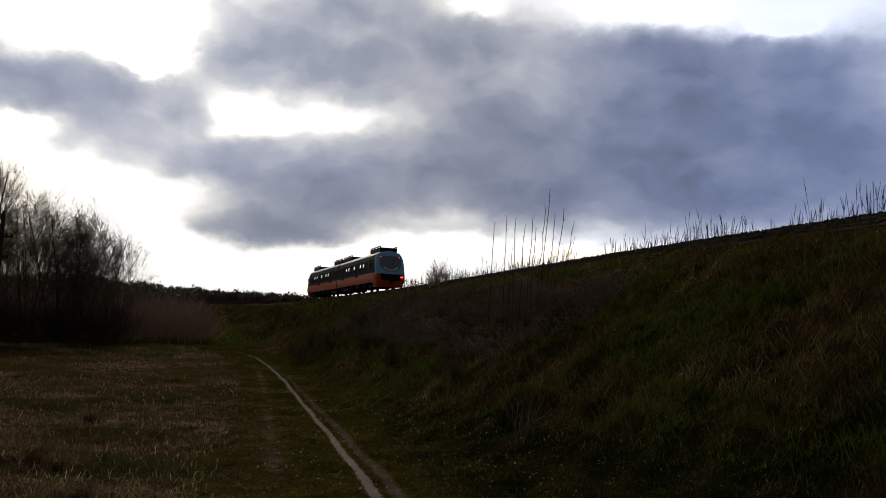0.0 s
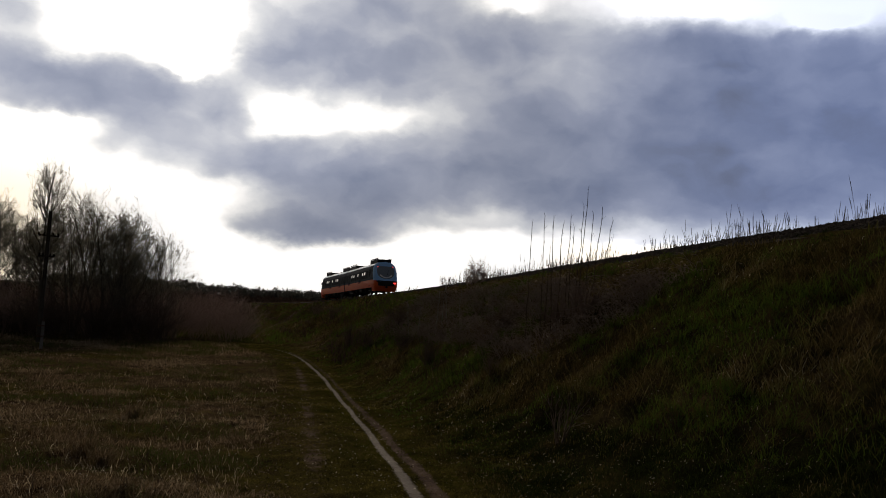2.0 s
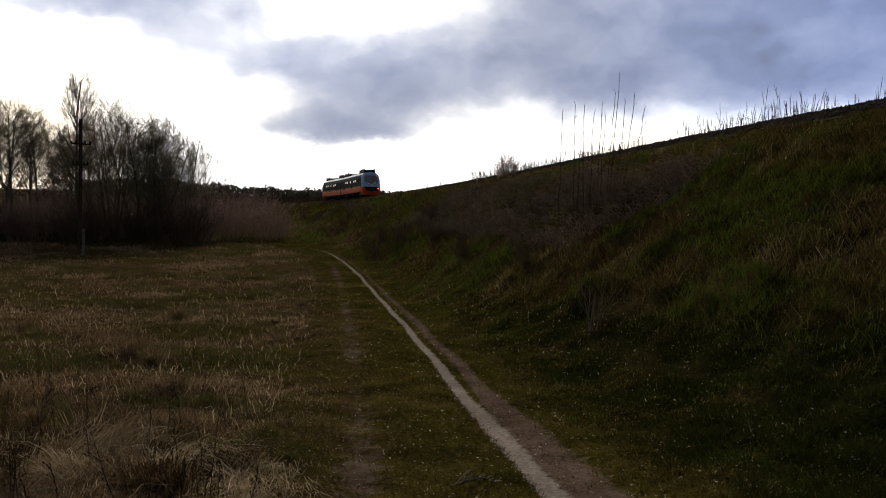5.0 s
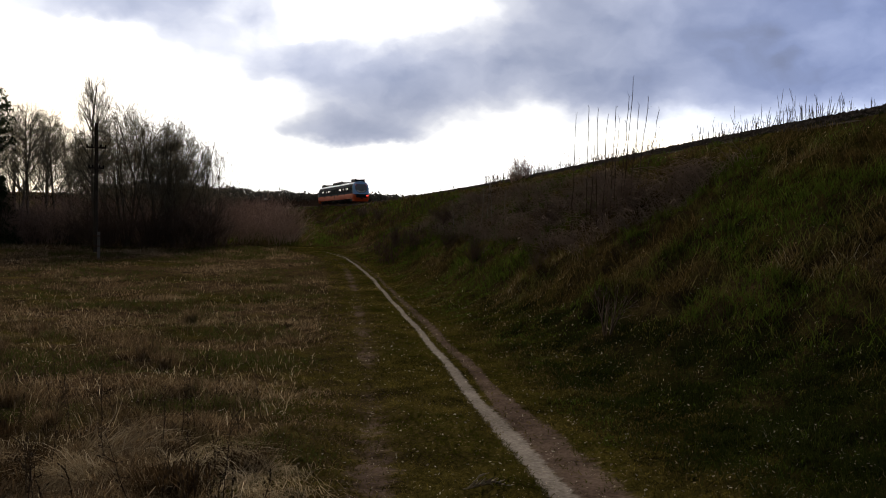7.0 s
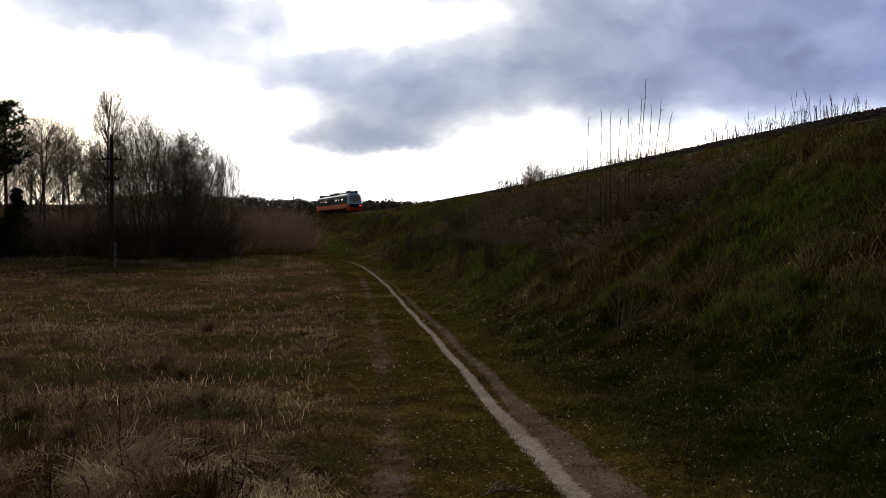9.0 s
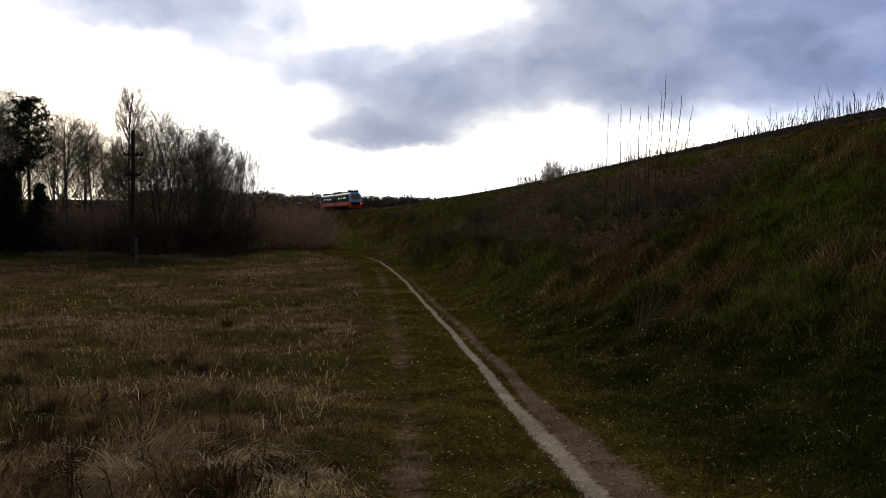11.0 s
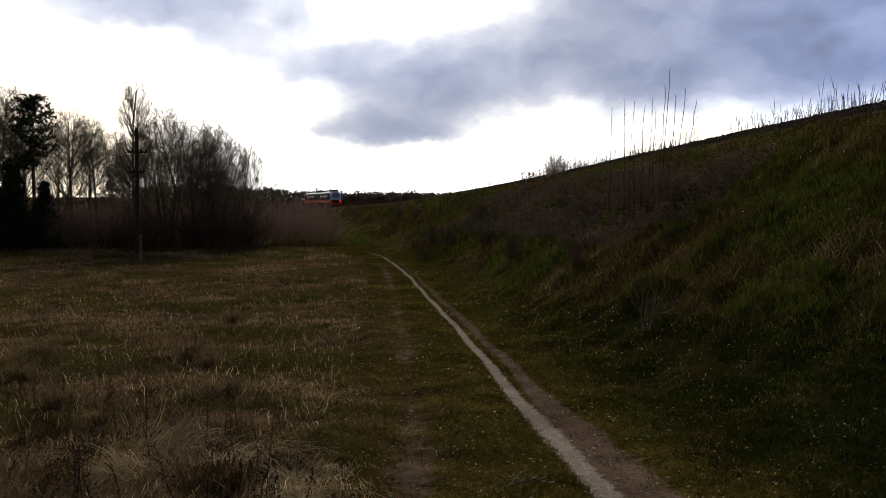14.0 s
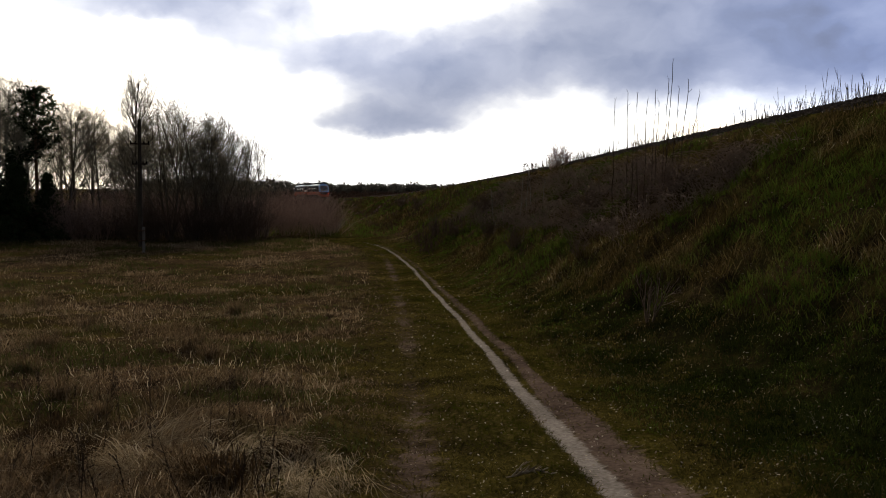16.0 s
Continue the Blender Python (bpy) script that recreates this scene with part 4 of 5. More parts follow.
def build_bramble():
    """A brown tangle of arching canes over the upper bank."""
    r = np.random.RandomState(66)
    segs = []
    for _ in range(1500):
        y = 24.5 + 42 * r.rand() ** 1.1
        a = -4.6 - 4.8 * r.rand()
        x = float(track_x(y)) + a
        if waves(x, y, 67, 7.0) + 0.5 * waves(x, y, 68, 2.2) < -0.15 - 0.25 * (y > 34):
            continue
        foot = np.array([x, y, float(lie(x, y)) - 0.03])
        size = r.uniform(0.5, 1.15)
        for _ in range(7):
            w = r.uniform(0, 2 * math.pi)
            reach, rise = size * r.uniform(0.25, 1.1), size * r.uniform(0.35, 1.0)
            p = foot + np.array([r.normal(0, 0.12), r.normal(0, 0.12), 0])
            q0 = p
            for k in range(1, 5):
                f = k / 4
                q = p + np.array([math.cos(w) * reach * f, math.sin(w) * reach * f, rise * (1.75 * f - 1.1 * f * f)]) + r.normal(0, 0.025, 3)
                segs.append((q0, q, 0.010, 0.007))
                q0 = q
    tagged(new("bramble", tubes("bramble", segs, CANE, 3)), "brown tangle of leafless bramble canes on the upper bank", "bramble", kind="stuff")


build_bramble()


def sapling(seed, x, y, tall, lean, mat, label, name="sapling", thick=0.018):
    """One thin upright stem; lean: how far its top stands aside of its foot."""
    r = np.random.RandomState(seed)
    n = 9
    line, side = [np.array([0, 0, -0.1])], []
    for k in range(n):
        f = (k + 1) / n
        q = np.array([lean * f ** 0.8 + r.normal(0, 0.015), r.normal(0, 0.02), tall * f])
        if k > 1:
            for _ in range(2):
                w = q - line[-1] + r.normal(0, 0.16, 3)
                side.append((q, q + w / np.linalg.norm(w) * r.uniform(0.05, 0.20), 0.005, 0.003))
        line.append(q)
    ob = new(name)
    ob.matrix_basis = pose(x, y, float(lie(x, y)))
    part("stem", chain_tube("stem", line, [thick * (1 - 0.5 * k / n) for k in range(n + 1)], mat), ob)
    tagged(part("side_twigs", tubes("side_twigs", side, mat, 3), ob), kind="stuff")
    tagged(ob, label, "sapling", "saplings on the bank")


for i, (x, y, tall, lean) in enumerate((
        (5.5, 28.6, 4.3, 0.05), (5.95, 28.4, 4.35, 0.0), (6.25, 28.0, 4.1, -0.1), (6.45, 28.2, 3.8, 0.1), (6.6, 27.8, 3.85, 0.1), (6.75, 28.1, 3.5, 0.15),
        (6.95, 27.6, 4.5, 0.25), (6.9, 27.8, 4.0, 0.25), (7.2, 27.7, 3.5, 0.25), (7.3, 27.5, 3.65, 0.4), (7.5, 27.4, 3.05, 0.5), (6.15, 28.7, 3.1, 0.1))):
    sapling(700 + i, x, y, tall, lean, WEED, "tall thin leafless sapling standing on the bank")
for i, (x, y, tall, lean) in enumerate(((4.1, 44.4, 2.6, 0.1), (4.4, 44.8, 2.2, -0.1), (3.7, 44.0, 2.4, 0.2), (2.6, 47.0, 2.3, -0.2), (3.0, 46.5, 1.9, 0.1), (4.9, 44.0, 1.8, 0.1))):
    sapling(730 + i, x, y, tall, lean, BIRCH, "young white-stemmed birch on the bank", "birch_sapling", 0.016)


# ---- grass ----
def blades(name, x, y, tall, wide, lean, mat, seed, label, category="grass"):
    """Curved tapering blades, one island each."""
    r = np.random.RandomState(seed)
    n = len(x)
    z = lie(x, y) - 0.01
    a, face = r.uniform(0, 2 * np.pi, n), r.uniform(0, 2 * np.pi, n)
    ln = lean * r.uniform(0.3, 1.6, n)
    base = np.stack([x, y, z], -1)
    go = np.stack([np.cos(a), np.sin(a), np.zeros(n)], -1)
    side = np.stack([np.cos(face), np.sin(face), np.zeros(n)], -1) * (wide / 2)[:, None]
    up = np.array([[0, 0, 1.0]])
    mid = base + up * (tall * 0.58)[:, None] + go * (tall * ln * 0.35)[:, None]
    tip = base + up * (tall * (1 - 0.35 * np.minimum(ln, 1.3)))[:, None] + go * (tall * ln)[:, None]
    v = np.stack([base - side, base + side, mid + side * 0.8, mid - side * 0.8, tip], 1).reshape(-1, 3)
    i = np.arange(n)[:, None] * 5
    corners = np.concatenate([i + np.array([[0, 1, 2, 3]]), i + np.array([[3, 2, 4]])], 1).reshape(-1)
    sizes = np.tile([4, 3], n)
    return tagged(new(name, array_mesh(name, v, corners, sizes, mat)), label, category, kind="stuff")


def scatter(seed, count, y0, y1, x_lo, x_hi, power=2.0):
    """Places between two rows of distances, thinning out as 1 / distance ** power."""
    r = np.random.RandomState(seed)
    u = r.rand(count)
    if power == 1.0:
        y = y0 * (y1 / y0) ** u
    else:
        e = 1 - power
        y = (y0 ** e + u * (y1 ** e - y0 ** e)) ** (1 / e)
    lo, hi = x_lo(y), x_hi(y)
    return r, lo + (hi - lo) * r.rand(count), y


def build_grass():
    # the dry meadow
    r, x, y = scatter(81, 260000, 4.2, 92.0, lambda y: -0.60 * y - 2, lambda y: rut_x(y) + 0.1, 0.98)
    patch = waves(x, y, 82, 6.0) + 0.6 * waves(x, y, 83, 1.8)
    keep = (r.rand(len(x)) < 0.55 + 0.35 * patch) & (r.rand(len(x)) < soft_step(rut_x(y) - x, 0.1, 0.7 + 0.03 * y))
    x, y, patch = x[keep], y[keep], patch[keep]
    edge = soft_step(rut_x(y) - x, 0.2, 2.2)
    tall = (0.04 + 0.13 * np.clip(0.4 + 0.6 * patch, 0.02, 1.5)) * r.uniform(0.4, 1.5, len(x)) * (0.45 + 0.75 * edge) * (1 + 0.006 * y)
    wide = 0.0045 + 0.00055 * y
    blades("dry_grass", x, y, tall, wide, 1.05, STRAW, 84, "dry tan meadow grass with green patches")
    # taller dry grass along the foot of the trees
    r, x, y = scatter(97, 15000, 62.0, 80.0, lambda y: -0.56 * y, lambda y: -0.12 * y - 1.5, 1.0)
    keep = r.rand(len(x)) < 0.5 + 0.5 * waves(x, y, 98, 5.0)
    x, y = x[keep], y[keep]
    blades("tall_dry_grass", x, y, r.uniform(0.12, 0.50, len(x)), np.full(len(x), 0.03), 0.8, STRAW, 99, "taller dry grass along the foot of the trees")
    # the rough land beyond
    r, x, y = scatter(95, 52000, 84.0, 420.0, lambda y: -0.58 * y, lambda y: track_x(y) - 2.9, 1.3)
    keep = r.rand(len(x)) > bank_way(x, y) * 1.2
    x, y = x[keep], y[keep]
    blades("far_grass", x, y, r.uniform(0.2, 0.7, len(x)), 0.02 + 0.0007 * y, 0.7, BANK_GRASS, 96, "rough green and brown grass on the land beyond the meadow")
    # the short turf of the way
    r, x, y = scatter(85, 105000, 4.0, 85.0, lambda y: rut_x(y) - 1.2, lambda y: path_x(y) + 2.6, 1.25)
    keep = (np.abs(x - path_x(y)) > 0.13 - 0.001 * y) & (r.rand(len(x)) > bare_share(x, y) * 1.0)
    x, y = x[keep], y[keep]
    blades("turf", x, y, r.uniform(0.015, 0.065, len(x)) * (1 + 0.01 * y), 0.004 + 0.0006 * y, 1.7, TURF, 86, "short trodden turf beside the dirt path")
    # the bank
    r, x, y = scatter(87, 245000, 5.0, 280.0, lambda y: path_x(y) + 0.9, lambda y: track_x(y) - 3.05, 1.05)
    patch = waves(x, y, 88, 5.0) + 0.7 * waves(x, y, 89, 1.6)
    b = bank_share(x, y)
    keep = (r.rand(len(x)) < 0.60 + 0.35 * patch) & (r.rand(len(x)) > bank_way(x, y) * 1.2) & (r.rand(len(x)) > 0.85 * shade_share(x, y))
    x, y, patch, b = x[keep], y[keep], patch[keep], b[keep]
    tall = (0.06 + 0.16 * b * np.clip(0.7 + 0.5 * patch, 0.1, 1.5)) * r.uniform(0.5, 1.5, len(x)) * (1 + 0.004 * y) * (0.75 + 0.25 * soft_step(-aside(x, y), 3.2, 5.0))
    blades("bank_grass", x, y, tall, 0.0045 + 0.00055 * y, 0.95, BANK_GRASS, 90, "rough green and brown grass on the railway bank")
    # dense grass in clumps on the bank's foot, shade put into its colour
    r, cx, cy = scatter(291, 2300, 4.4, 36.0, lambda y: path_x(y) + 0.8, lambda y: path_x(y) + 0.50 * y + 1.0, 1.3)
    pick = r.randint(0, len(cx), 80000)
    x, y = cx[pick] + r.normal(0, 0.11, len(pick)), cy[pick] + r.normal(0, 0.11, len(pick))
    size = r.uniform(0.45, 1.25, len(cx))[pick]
    keep = r.rand(len(x)) < shade_share(x, y)
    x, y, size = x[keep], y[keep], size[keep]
    blades("lush_grass", x, y, 0.13 * size * r.uniform(0.5, 1.4, len(x)), 0.0045 + 0.0005 * y, 1.0, SHADE_GRASS, 292, "dense green grass on the foot of the bank, its colour darkened for shade")
    # tussocky clumps on the bank and the verge
    r, cx, cy = scatter(191, 3600, 5.5, 90.0, lambda y: path_x(y) + 1.3, lambda y: track_x(y) - 3.8, 1.15)
    pick = r.randint(0, len(cx), 95000)
    spread = 0.10 + 0.0024 * cy[pick]
    x, y = cx[pick] + r.normal(0, 1, len(pick)) * spread, cy[pick] + r.normal(0, 1, len(pick)) * spread
    size = r.uniform(0.5, 1.3, len(cx))[pick]
    keep = r.rand(len(x)) > 0.8 * shade_share(x, y)
    x, y, size = x[keep], y[keep], size[keep]
    tall = (0.08 + 0.25 * bank_share(x, y)) * size * r.uniform(0.5, 1.4, len(x)) * (1 + 0.004 * y)
    blades("tufted_grass", x, y, tall, 0.0045 + 0.00055 * y, 1.1, BANK_GRASS, 192, "tufts of coarse green and straw-brown grass on the bank")
    # pale single blades that catch the light
    r, x, y = scatter(91, 4200, 5.5, 45.0, lambda y: path_x(y) + 1.2, lambda y: track_x(y) - 3.4, 1.0)
    blades("pale_blades", x, y, r.uniform(0.02, 0.06, len(x)) * (1 + 0.03 * y), 0.004 + 0.0005 * y, 0.9, PALE_STRAW, 92, "bleached single blades among the bank grass")
    r, x, y = scatter(93, 4200, 5.0, 45.0, lambda y: -0.60 * y - 1, lambda y: rut_x(y) - 1.0, 1.1)
    blades("pale_stalks", x, y, r.uniform(0.06, 0.26, len(x)), 0.0035 + 0.0005 * y, 0.9, PALE_STRAW, 94, "bleached dry stalks standing in the meadow")


build_grass()


def tussock(seed, count, tall, wide, mat):
    r = np.random.RandomState(seed)
    verts = []
    for _ in range(count):
        a, s = r.uniform(0, 2 * math.pi), abs(r.normal(0, wide * 0.45))
        p = np.array([s * math.cos(a), s * math.sin(a), 0.0])
        out = np.array([math.cos(a + r.normal(0, 0.7)), math.sin(a + r.normal(0, 0.7)), 0])
        h, reach = tall * r.uniform(0.4, 1.0), tall * r.uniform(0.15, 1.0)
        w = np.cross(out, (0, 0, 1)) * 0.0035
        m, t = p + out * reach * 0.4 + np.array([0, 0, h * 0.8]), p + out * reach + np.array([0, 0, h * r.uniform(0.3, 1.0)])
        verts += [p - w, p + w, m + w, m - w, t]
    i = np.arange(count)[:, None] * 5
    corners = np.concatenate([i + np.array([[0, 1, 2, 3]]), i + np.array([[3, 2, 4]])], 1).reshape(-1)
    return array_mesh("tussock", np.array(verts), corners, np.tile([4, 3], count), mat)


def swept_straw(seed, count, reach, wide, mat):
    """Long bleached blades combed over to one side and lying in arcs."""
    r = np.random.RandomState(seed)
    verts = []
    for _ in range(count):
        a = r.normal(0, 0.55)
        p = np.array([r.normal(0, wide), r.normal(0, wide), 0.0])
        go = np.array([math.cos(a), math.sin(a), 0.0])
        turn = np.array([-go[1], go[0], 0.0]) * r.normal(0, 0.35)
        long, rise = reach * r.uniform(0.45, 1.1), r.uniform(0.06, 0.24)
        w = np.cross(go, (0, 0, 1)) * r.uniform(0.0022, 0.0045)
        rows = []
        for k in range(5):
            f = k / 4
            q = p + (go * f + turn * f * f) * long + np.array([0, 0, rise * (3.0 * f - 2.9 * f * f) + 0.02])
            rows += [q - w * (1 - 0.8 * f), q + w * (1 - 0.8 * f)]
        verts += rows
    i = np.arange(count)[:, None, None] * 10 + np.arange(4)[None, :, None] * 2
    corners = (i + np.array([0, 1, 3, 2])).reshape(-1)
    return array_mesh("tussock", np.array(verts), corners, np.full(count * 4, 4), mat)


TUSSOCK = [tussock(s, 300, 0.42, 0.30, STRAW) for s in (101, 102)] + [swept_straw(103, 170, 0.55, 0.16, PALE_STRAW), tussock(104, 420, 0.36, 0.30, DARK_STRAW)]
for i, (x, y, size, kind) in enumerate(((-1.55, 7.6, 0.85, 3), (-1.40, 7.75, 0.7, 3), (-1.9, 7.0, 0.9, 2), (-2.4, 6.6, 0.9, 2), (-1.2, 6.5, 0.7, 2), (-3.1, 6.9, 0.7, 3), (-3.9, 8.4, 0.8, 3),
                                        (-5.0, 16.4, 1.3, 0), (-4.4, 15.6, 1.0, 1), (-7.9, 16.4, 1.1, 1), (-6.6, 13.2, 1.0, 0), (-3.0, 11.8, 0.8, 1), (-9.0, 21.0, 1.3, 0), (-0.9, 6.1, 0.7, 2),
                                        (-2.8, 5.9, 0.8, 2), (-12.0, 25.0, 1.5, 1), (-6.0, 24.0, 1.3, 0), (-3.9, 9.4, 0.8, 0), (-4.9, 10.6, 0.9, 1))):
    ob = new("grass_tussock", TUSSOCK[kind])
    ob.matrix_basis = pose(x, y, float(lie(x, y)) - 0.02, 0, 0, i * 71.0) @ Matrix.Diagonal((size, size, size, 1))
    tagged(ob, ("dry brown tussock of meadow grass", "dry brown tussock of meadow grass", "bleached straw combed over to one side", "dark brown tussock with a few pale stalks")[kind], "grass tussock", "tussocks in the meadow")

r = np.random.RandomState(104)
for i in range(20):
    y = 6.2 + 1.9 * r.rand()
    x = -0.85 - 0.46 * y * r.rand() ** 0.8
    size = r.uniform(0.6, 1.1)
    ob = new("grass_tussock", TUSSOCK[2 if i % 4 else 3])
    ob.matrix_basis = pose(x, y, float(lie(x, y)) - 0.03, r.normal(0, 12), r.normal(0, 12), i * 57.0) @ Matrix.Diagonal((size * 1.1, size * 1.1, size * 0.9, 1))
    tagged(ob, "flattened tussock of bleached straw", "grass tussock", "tussocks in the meadow")


def weed_stalk(seed, tall):
    r = np.random.RandomState(seed)
    line, heads, d = [np.array([0, 0, -0.03])], [], np.array([r.normal(0, 0.06), r.normal(0, 0.06), 1.0])
    for k in range(6):
        d = d + r.normal(0, 0.05, 3)
        d /= np.linalg.norm(d)
        q = line[-1] + d * tall / 6
        if k > 1:
            for _ in range(3):
                w = d + r.normal(0, 0.5, 3)
                e = q + w / np.linalg.norm(w) * r.uniform(0.03, 0.10)
                heads.append((q, e, 0.002, 0.0015))
                heads.append((e, e + (e - q) * 0.25, 0.006, 0.003))
        line.append(q)
    return chain_tube("stalk", line, [0.0048 - 0.0005 * k for k in range(7)], WEED), tubes("seed_heads", heads, WEED, 4)


STALK = [weed_stalk(s, h) for s, h in ((111, 0.55), (112, 0.42), (113, 0.62), (114, 0.35))]
r = np.random.RandomState(115)
for i in range(46):
    y = 5.2 + 7.0 * r.rand() ** 1.5
    x = -0.9 - (0.50 * y - 0.6) * r.rand()
    ob = new("weed")
    ob.matrix_basis = pose(x, y, float(lie(x, y)), r.normal(0, 6), r.normal(0, 6), r.uniform(0, 360))
    tagged(ob, "dark dead weed stalk with seed heads", "weed", "dead weeds in the meadow")
    part("stalk", STALK[i % 4][0], ob)
    tagged(part("seed_head", STALK[i % 4][1], ob), kind="stuff")


def build_litter():
    r, x, y = scatter(121, 9000, 4.6, 34.0, lambda y: -0.45 * y, lambda y: path_x(y) + 0.46 * y, 1.1)
    n = len(x)
    z = lie(x, y) + r.uniform(0.004, 0.05, n)
    c = np.stack([x, y, z], -1)
    u, v = r.normal(0, 1, (n, 3)), r.normal(0, 1, (n, 3))
    u[:, 2] *= 0.35
    v[:, 2] *= 0.35
    s = (0.0075 + 0.0008 * y) * r.uniform(0.4, 1.4, n)
    u = u / np.linalg.norm(u, axis=1, keepdims=True) * s[:, None]
    v = v / np.linalg.norm(v, axis=1, keepdims=True) * s[:, None] * 0.6
    vv = np.stack([c - u, c + v, c + u, c - v], 1).reshape(-1, 3)
    tagged(new("leaf_litter", array_mesh("leaf_litter", vv, np.arange(4 * n), np.full(n, 4), LITTER)), "pale dead leaves scattered in the grass", "leaves", kind="stuff")


build_litter()

# a fallen twig beside the path
r = np.random.RandomState(131)
out, tips = [], []
grow(r, (0, 0, 0), (1, 0.15, 0.03), 0.32, 0.006, 1, 3, out, tips, 0.6, 0.0, (0, 5, 3, 0), 0.1)
twig = new("fallen_twig", tubes("fallen_twig", out + tips, LITTER, 4))
twig.matrix_basis = pose(0.50, 7.0, float(lie(0.5, 7.0)) + 0.03, 0, 0, -8)
tagged(twig, "fallen dry twig lying on the turf", "twig")


def build_reeds():
    """Dry reeds along the far shoulder of the line."""
    r = np.random.RandomState(141)
    segs, plume = [], []
    for _ in range(3400):
        y = 14 + 80 * r.rand() ** 0.85
        dens = 0.55 + 0.45 * math.sin(y * 0.55) * math.sin(y * 0.21 + 1)
        if r.rand() > dens:
            continue
        a = 3.3 + 1.6 * r.rand()
        d = float(track_turn(y))
        k = math.sqrt(1 + d * d)
        x, yy = float(track_x(y)) + a / k, y - a * d / k
        h = r.uniform(0.65, 1.45) * (1.0 if r.rand() < 0.94 else 1.5)
        p = np.array([x, yy, float(rail_z(y)) - 0.6 - (a - 3) * 0.3])
        t = p + np.array([r.normal(0, 0.10), r.normal(0, 0.10), 1.0]) * (h + 1.0)
        segs.append((p, t, 0.009, 0.005))
        plume.append((t - (t - p) * 0.14, t + (t - p) * 0.06 + r.normal(0, 0.05, 3), 0.014, 0.005))
        for _ in range(2):
            f = r.uniform(0.3, 0.8)
            q = p + (t - p) * f
            segs.append((q, q + np.array([r.normal(0, 0.16), r.normal(0, 0.16), r.uniform(0.05, 0.3)]), 0.009, 0.003))
    tagged(new("reeds", tubes("reeds", segs + plume, REED, 4)), "dry reeds with seed plumes along the top of the bank", "reeds", kind="stuff")


build_reeds()
CREST_BUSH = thicket(64, 1.7, 16, 0.5, (0, 6, 3, 0), RED_TWIG)
for i, (x, y, w, h) in enumerate(((7.55, 58.5, 0.8, 2.0), (7.2, 59.5, 0.6, 1.5), (8.0, 57.8, 0.6, 1.4))):
    plant_shrub(CREST_BUSH, x, y, i * 61.0, (w, w, h), "pale leafless bush on the top of the bank", "bushes on the bank")
for i, (y, a, w, h) in enumerate(((20.6, 4.2, 0.6, 1.9), (19.6, 4.6, 0.8, 2.3), (18.4, 4.5, 0.9, 2.4), (22.5, 4.2, 0.5, 1.6))):
    plant_shrub(BUSH[i % 2], float(track_x(y)) + a, y, i * 61.0, (w, w, h), "thin leafless bush on the top of the bank", "bushes behind the line")


# ---- the pole, the marker and the distance ----
def build_pole(x, y):
    pole = new("utility_pole")
    tagged(pole, "weathered wooden utility pole on a pale concrete stub in the meadow", "pole")
    pole.matrix_basis = pose(x, y, float(lie(x, y)), 0, 0.6, 20)
    part("shaft", rod_mesh("shaft", 0.15, 0.11, 8.9, POLE_WOOD, 14, 0.01), pole, m=pose(0, 0, 0.5))
    part("stub", box_mesh("stub", 0.20, 0.24, 2.3, CONCRETE, 0.03), pole, "pale concrete stub", pose(0.20, 0.0, 0.75))
    for z in (0.9, 1.6):
        part("wire_binding", rod_mesh("wire_binding", 0.26, 0.26, 0.06, RUST, 14), pole, "", pose(0.06, 0, z))
    for z, w in ((7.7, 1.3), (6.3, 1.0)):
        arm = part("crossarm", box_mesh("crossarm", w, 0.11, 0.11, POLE_WOOD, 0.015), pole, "", pose(0, -0.16, z))
        for k in (-0.45, -0.22, 0.22, 0.45):
            part("insulator", rod_mesh("insulator", 0.05, 0.035, 0.16, BLACK, 10, 0.01), arm, "small dark insulator", pose(k * w, 0, 0.05))


build_pole(-21.6, 59.7)

marker = new("marker_post")
tagged(marker, "small white board on a slim post beyond the thicket", "sign")
marker.matrix_basis = pose(-19.6, 118.0, float(lie(-19.6, 118.0)))
part("post", rod_mesh("post", 0.05, 0.05, 4.7, BLACK, 8), marker)
part("board", box_mesh("board", 0.42, 0.04, 0.26, WHITE_PAINT, 0.01), marker, "white board", pose(0, -0.08, 4.6))


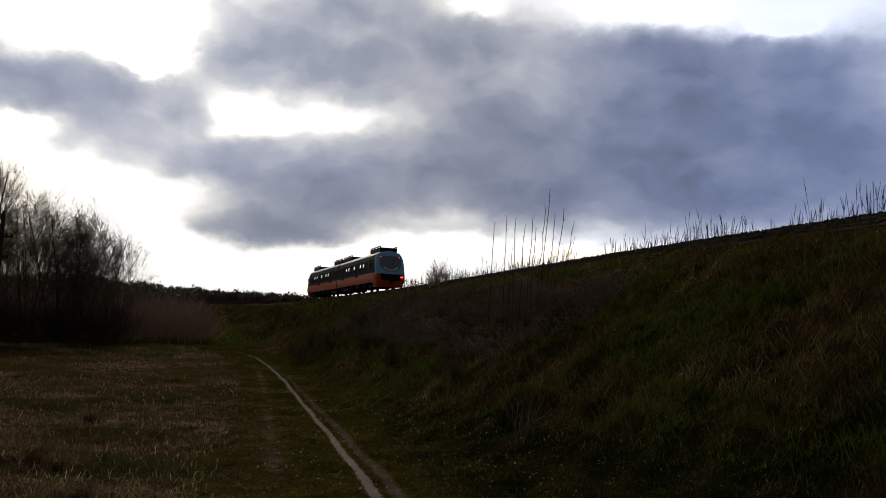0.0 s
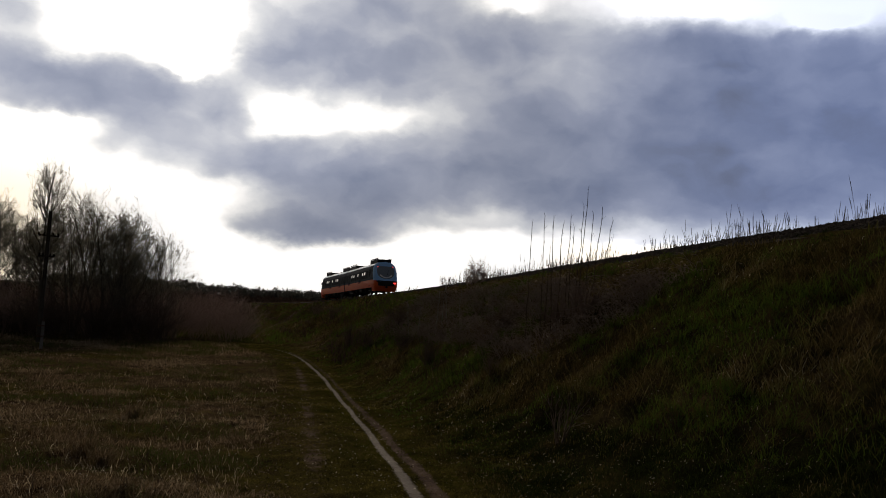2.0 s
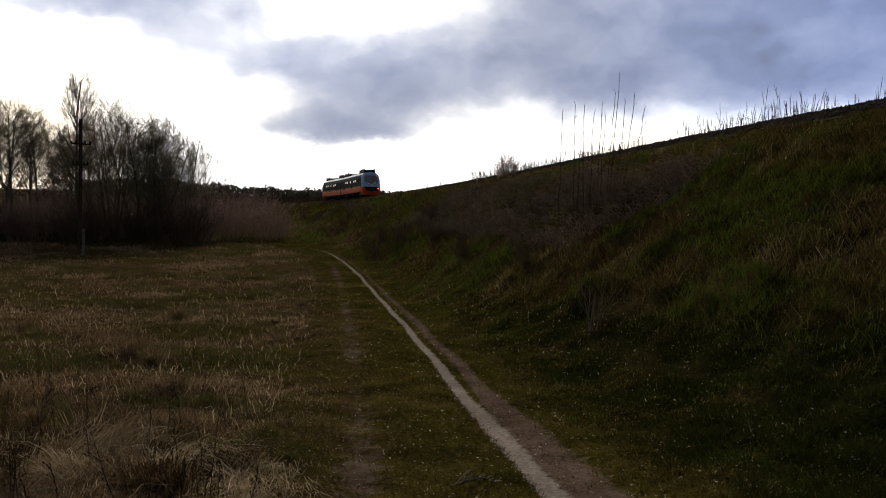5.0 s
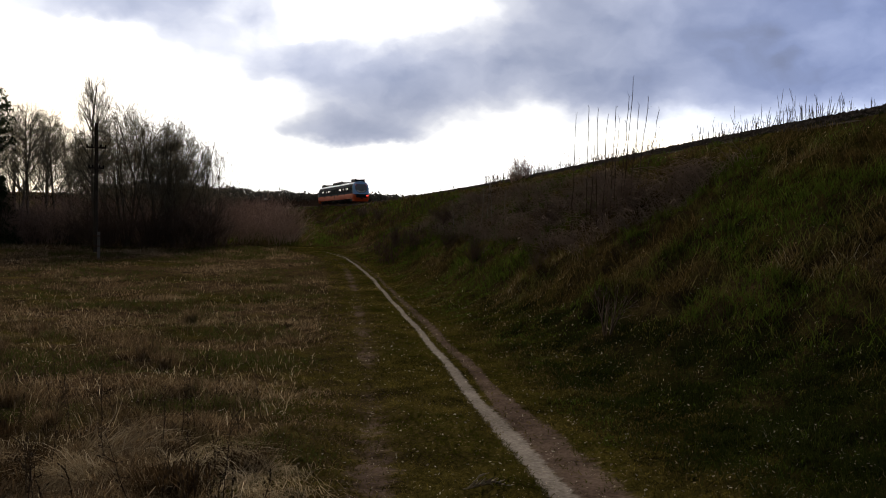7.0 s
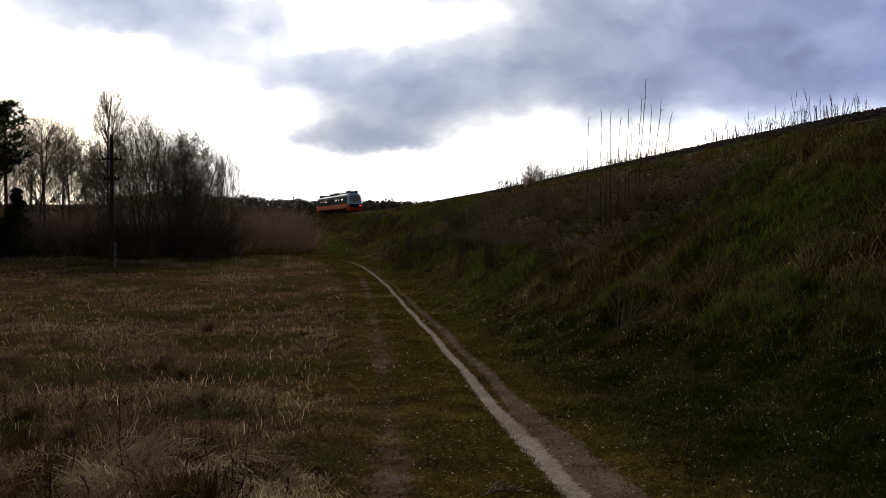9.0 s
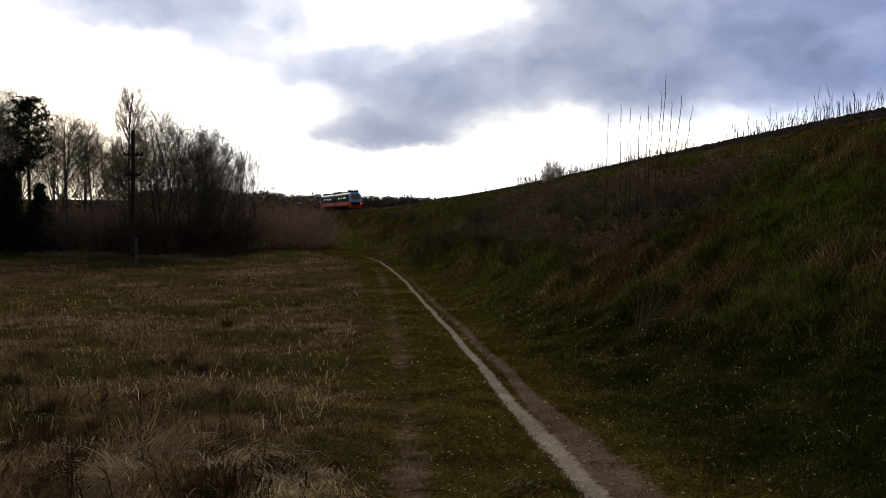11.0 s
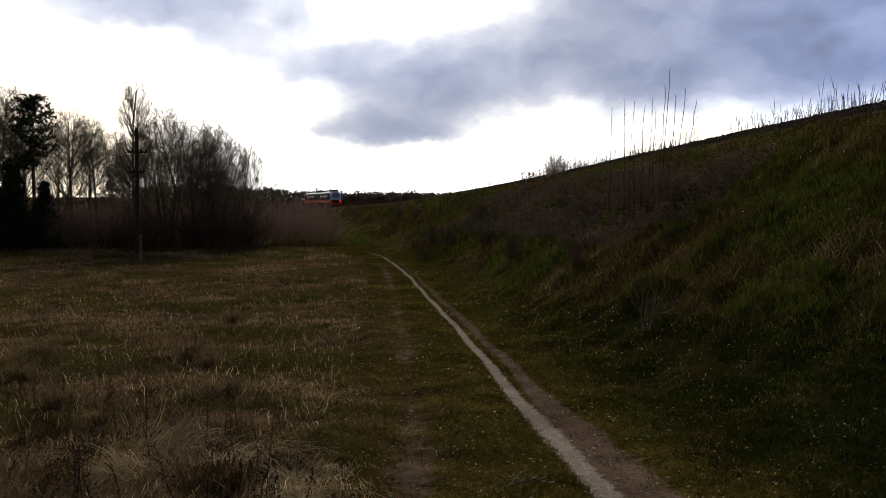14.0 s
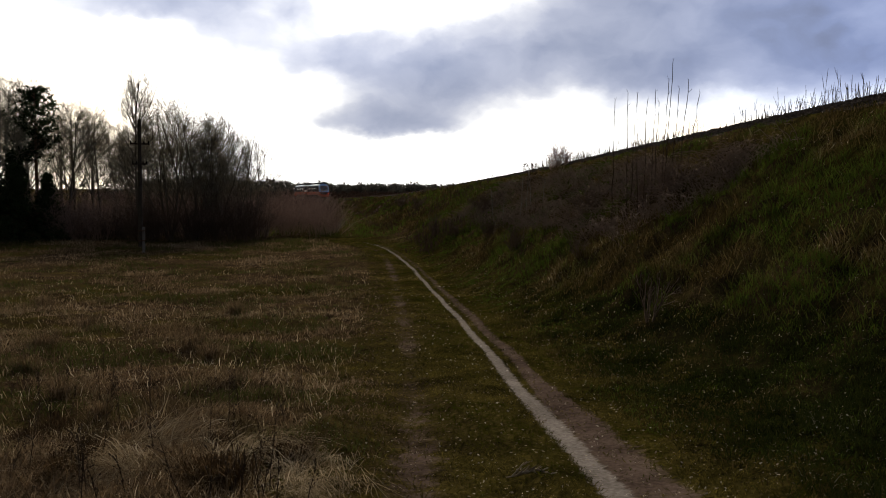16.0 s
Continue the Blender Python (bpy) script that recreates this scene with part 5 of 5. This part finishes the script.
def build_far_woods():
    """Woods on the skyline: many small clumps in ragged rows."""
    r = np.random.RandomState(151)
    tri = []
    for dist, lo, hi, step, amp in ((620.0, -20, 14, 0.07, 0.95), (700.0, -20, 14, 0.07, 1.1), (820.0, -22, 16, 0.07, 1.3)):
        a = lo
        while a < hi:
            d = dist * (1 + 0.06 * math.sin(a * 0.5) + r.normal(0, 0.01))
            x, y = d * math.sin(radians(a)), d * math.cos(radians(a))
            base = float(lie(x, y))
            taller = 1.0 + 0.5 * max(0.0, min(1.0, (-6 - a) / 8))
            h = amp * taller * (6.4 + 0.5 * math.sin(a * 2.1) + 0.4 * math.sin(a * 5.3 + 1) + abs(r.normal(0, 0.8)))
            w = r.uniform(1.2, 2.4)
            for k in range(34):
                f = r.rand() ** 1.4
                c = np.array([x + r.normal(0, w * (1.1 - 0.8 * f)), y + r.normal(0, 1.0), base + h * f])
                for _ in range(1):
                    u, v = r.normal(0, 0.7, 3) + np.array([0, 0, 0.6]), r.normal(0, 0.7, 3)
                    tri += [c - u, c + v, c + u]
            a += step
    n = len(tri) // 3
    tagged(new("far_woods", array_mesh("far_woods", np.array(tri), np.arange(3 * n), np.full(n, 3), FAR_WOOD)), "woods on the skyline, haze put into their grey colour", "woods", kind="stuff")


build_far_woods()


def build_scrub():
    """Brown scrub on the low land beside and beyond the line."""
    r = np.random.RandomState(161)
    tri = []
    for _ in range(2600):
        y = r.uniform(150, 480)
        side = -1 if r.rand() < 0.35 else 1
        a = r.uniform(14, 34 + y * 0.1) if side < 0 else r.uniform(7, 14 + y * 0.28)
        x = float(track_x(y)) + side * a
        if side > 0 and x / y > 0.12:
            continue
        base = float(lie(x, y))
        h = r.uniform(1.4, 3.4) * (1 if y < 300 else 1.2)
        for k in range(26):
            f = r.rand()
            c = np.array([x + r.normal(0, 1.1 * (1.2 - f)), y + r.normal(0, 0.8), base + h * f])
            u, v = r.normal(0, 0.28, 3) + np.array([0, 0, 0.5]) * r.choice([-1, 1]), r.normal(0, 0.16, 3)
            tri += [c - u, c + v, c + u]
    for _ in range(700):
        y = 52 + 190 * r.rand() ** 1.2
        a = -3.6 - r.rand() ** 0.8 * (9 if y < 120 else 6)
        if math.sin(y * 0.13 + a * 0.5) + 0.6 * math.sin(y * 0.41 + 1) < 0.1:
            continue
        x = float(track_x(y)) + a
        base = float(lie(x, y))
        h = r.uniform(0.4, 1.1)
        for k in range(22):
            f = r.rand()
            c = np.array([x + r.normal(0, 0.5), y + r.normal(0, 0.5), base + h * f])
            u, v = r.normal(0, 0.06, 3) + np.array([0, 0, 0.22]), r.normal(0, 0.035, 3)
            tri += [c - u, c + v, c + u]
    n = len(tri) // 3
    tagged(new("scrub", array_mesh("scrub", np.array(tri), np.arange(3 * n), np.full(n, 3), SCRUB)), "brown leafless scrub on the low land by the line", "scrub", kind="stuff")


build_scrub()
motions()
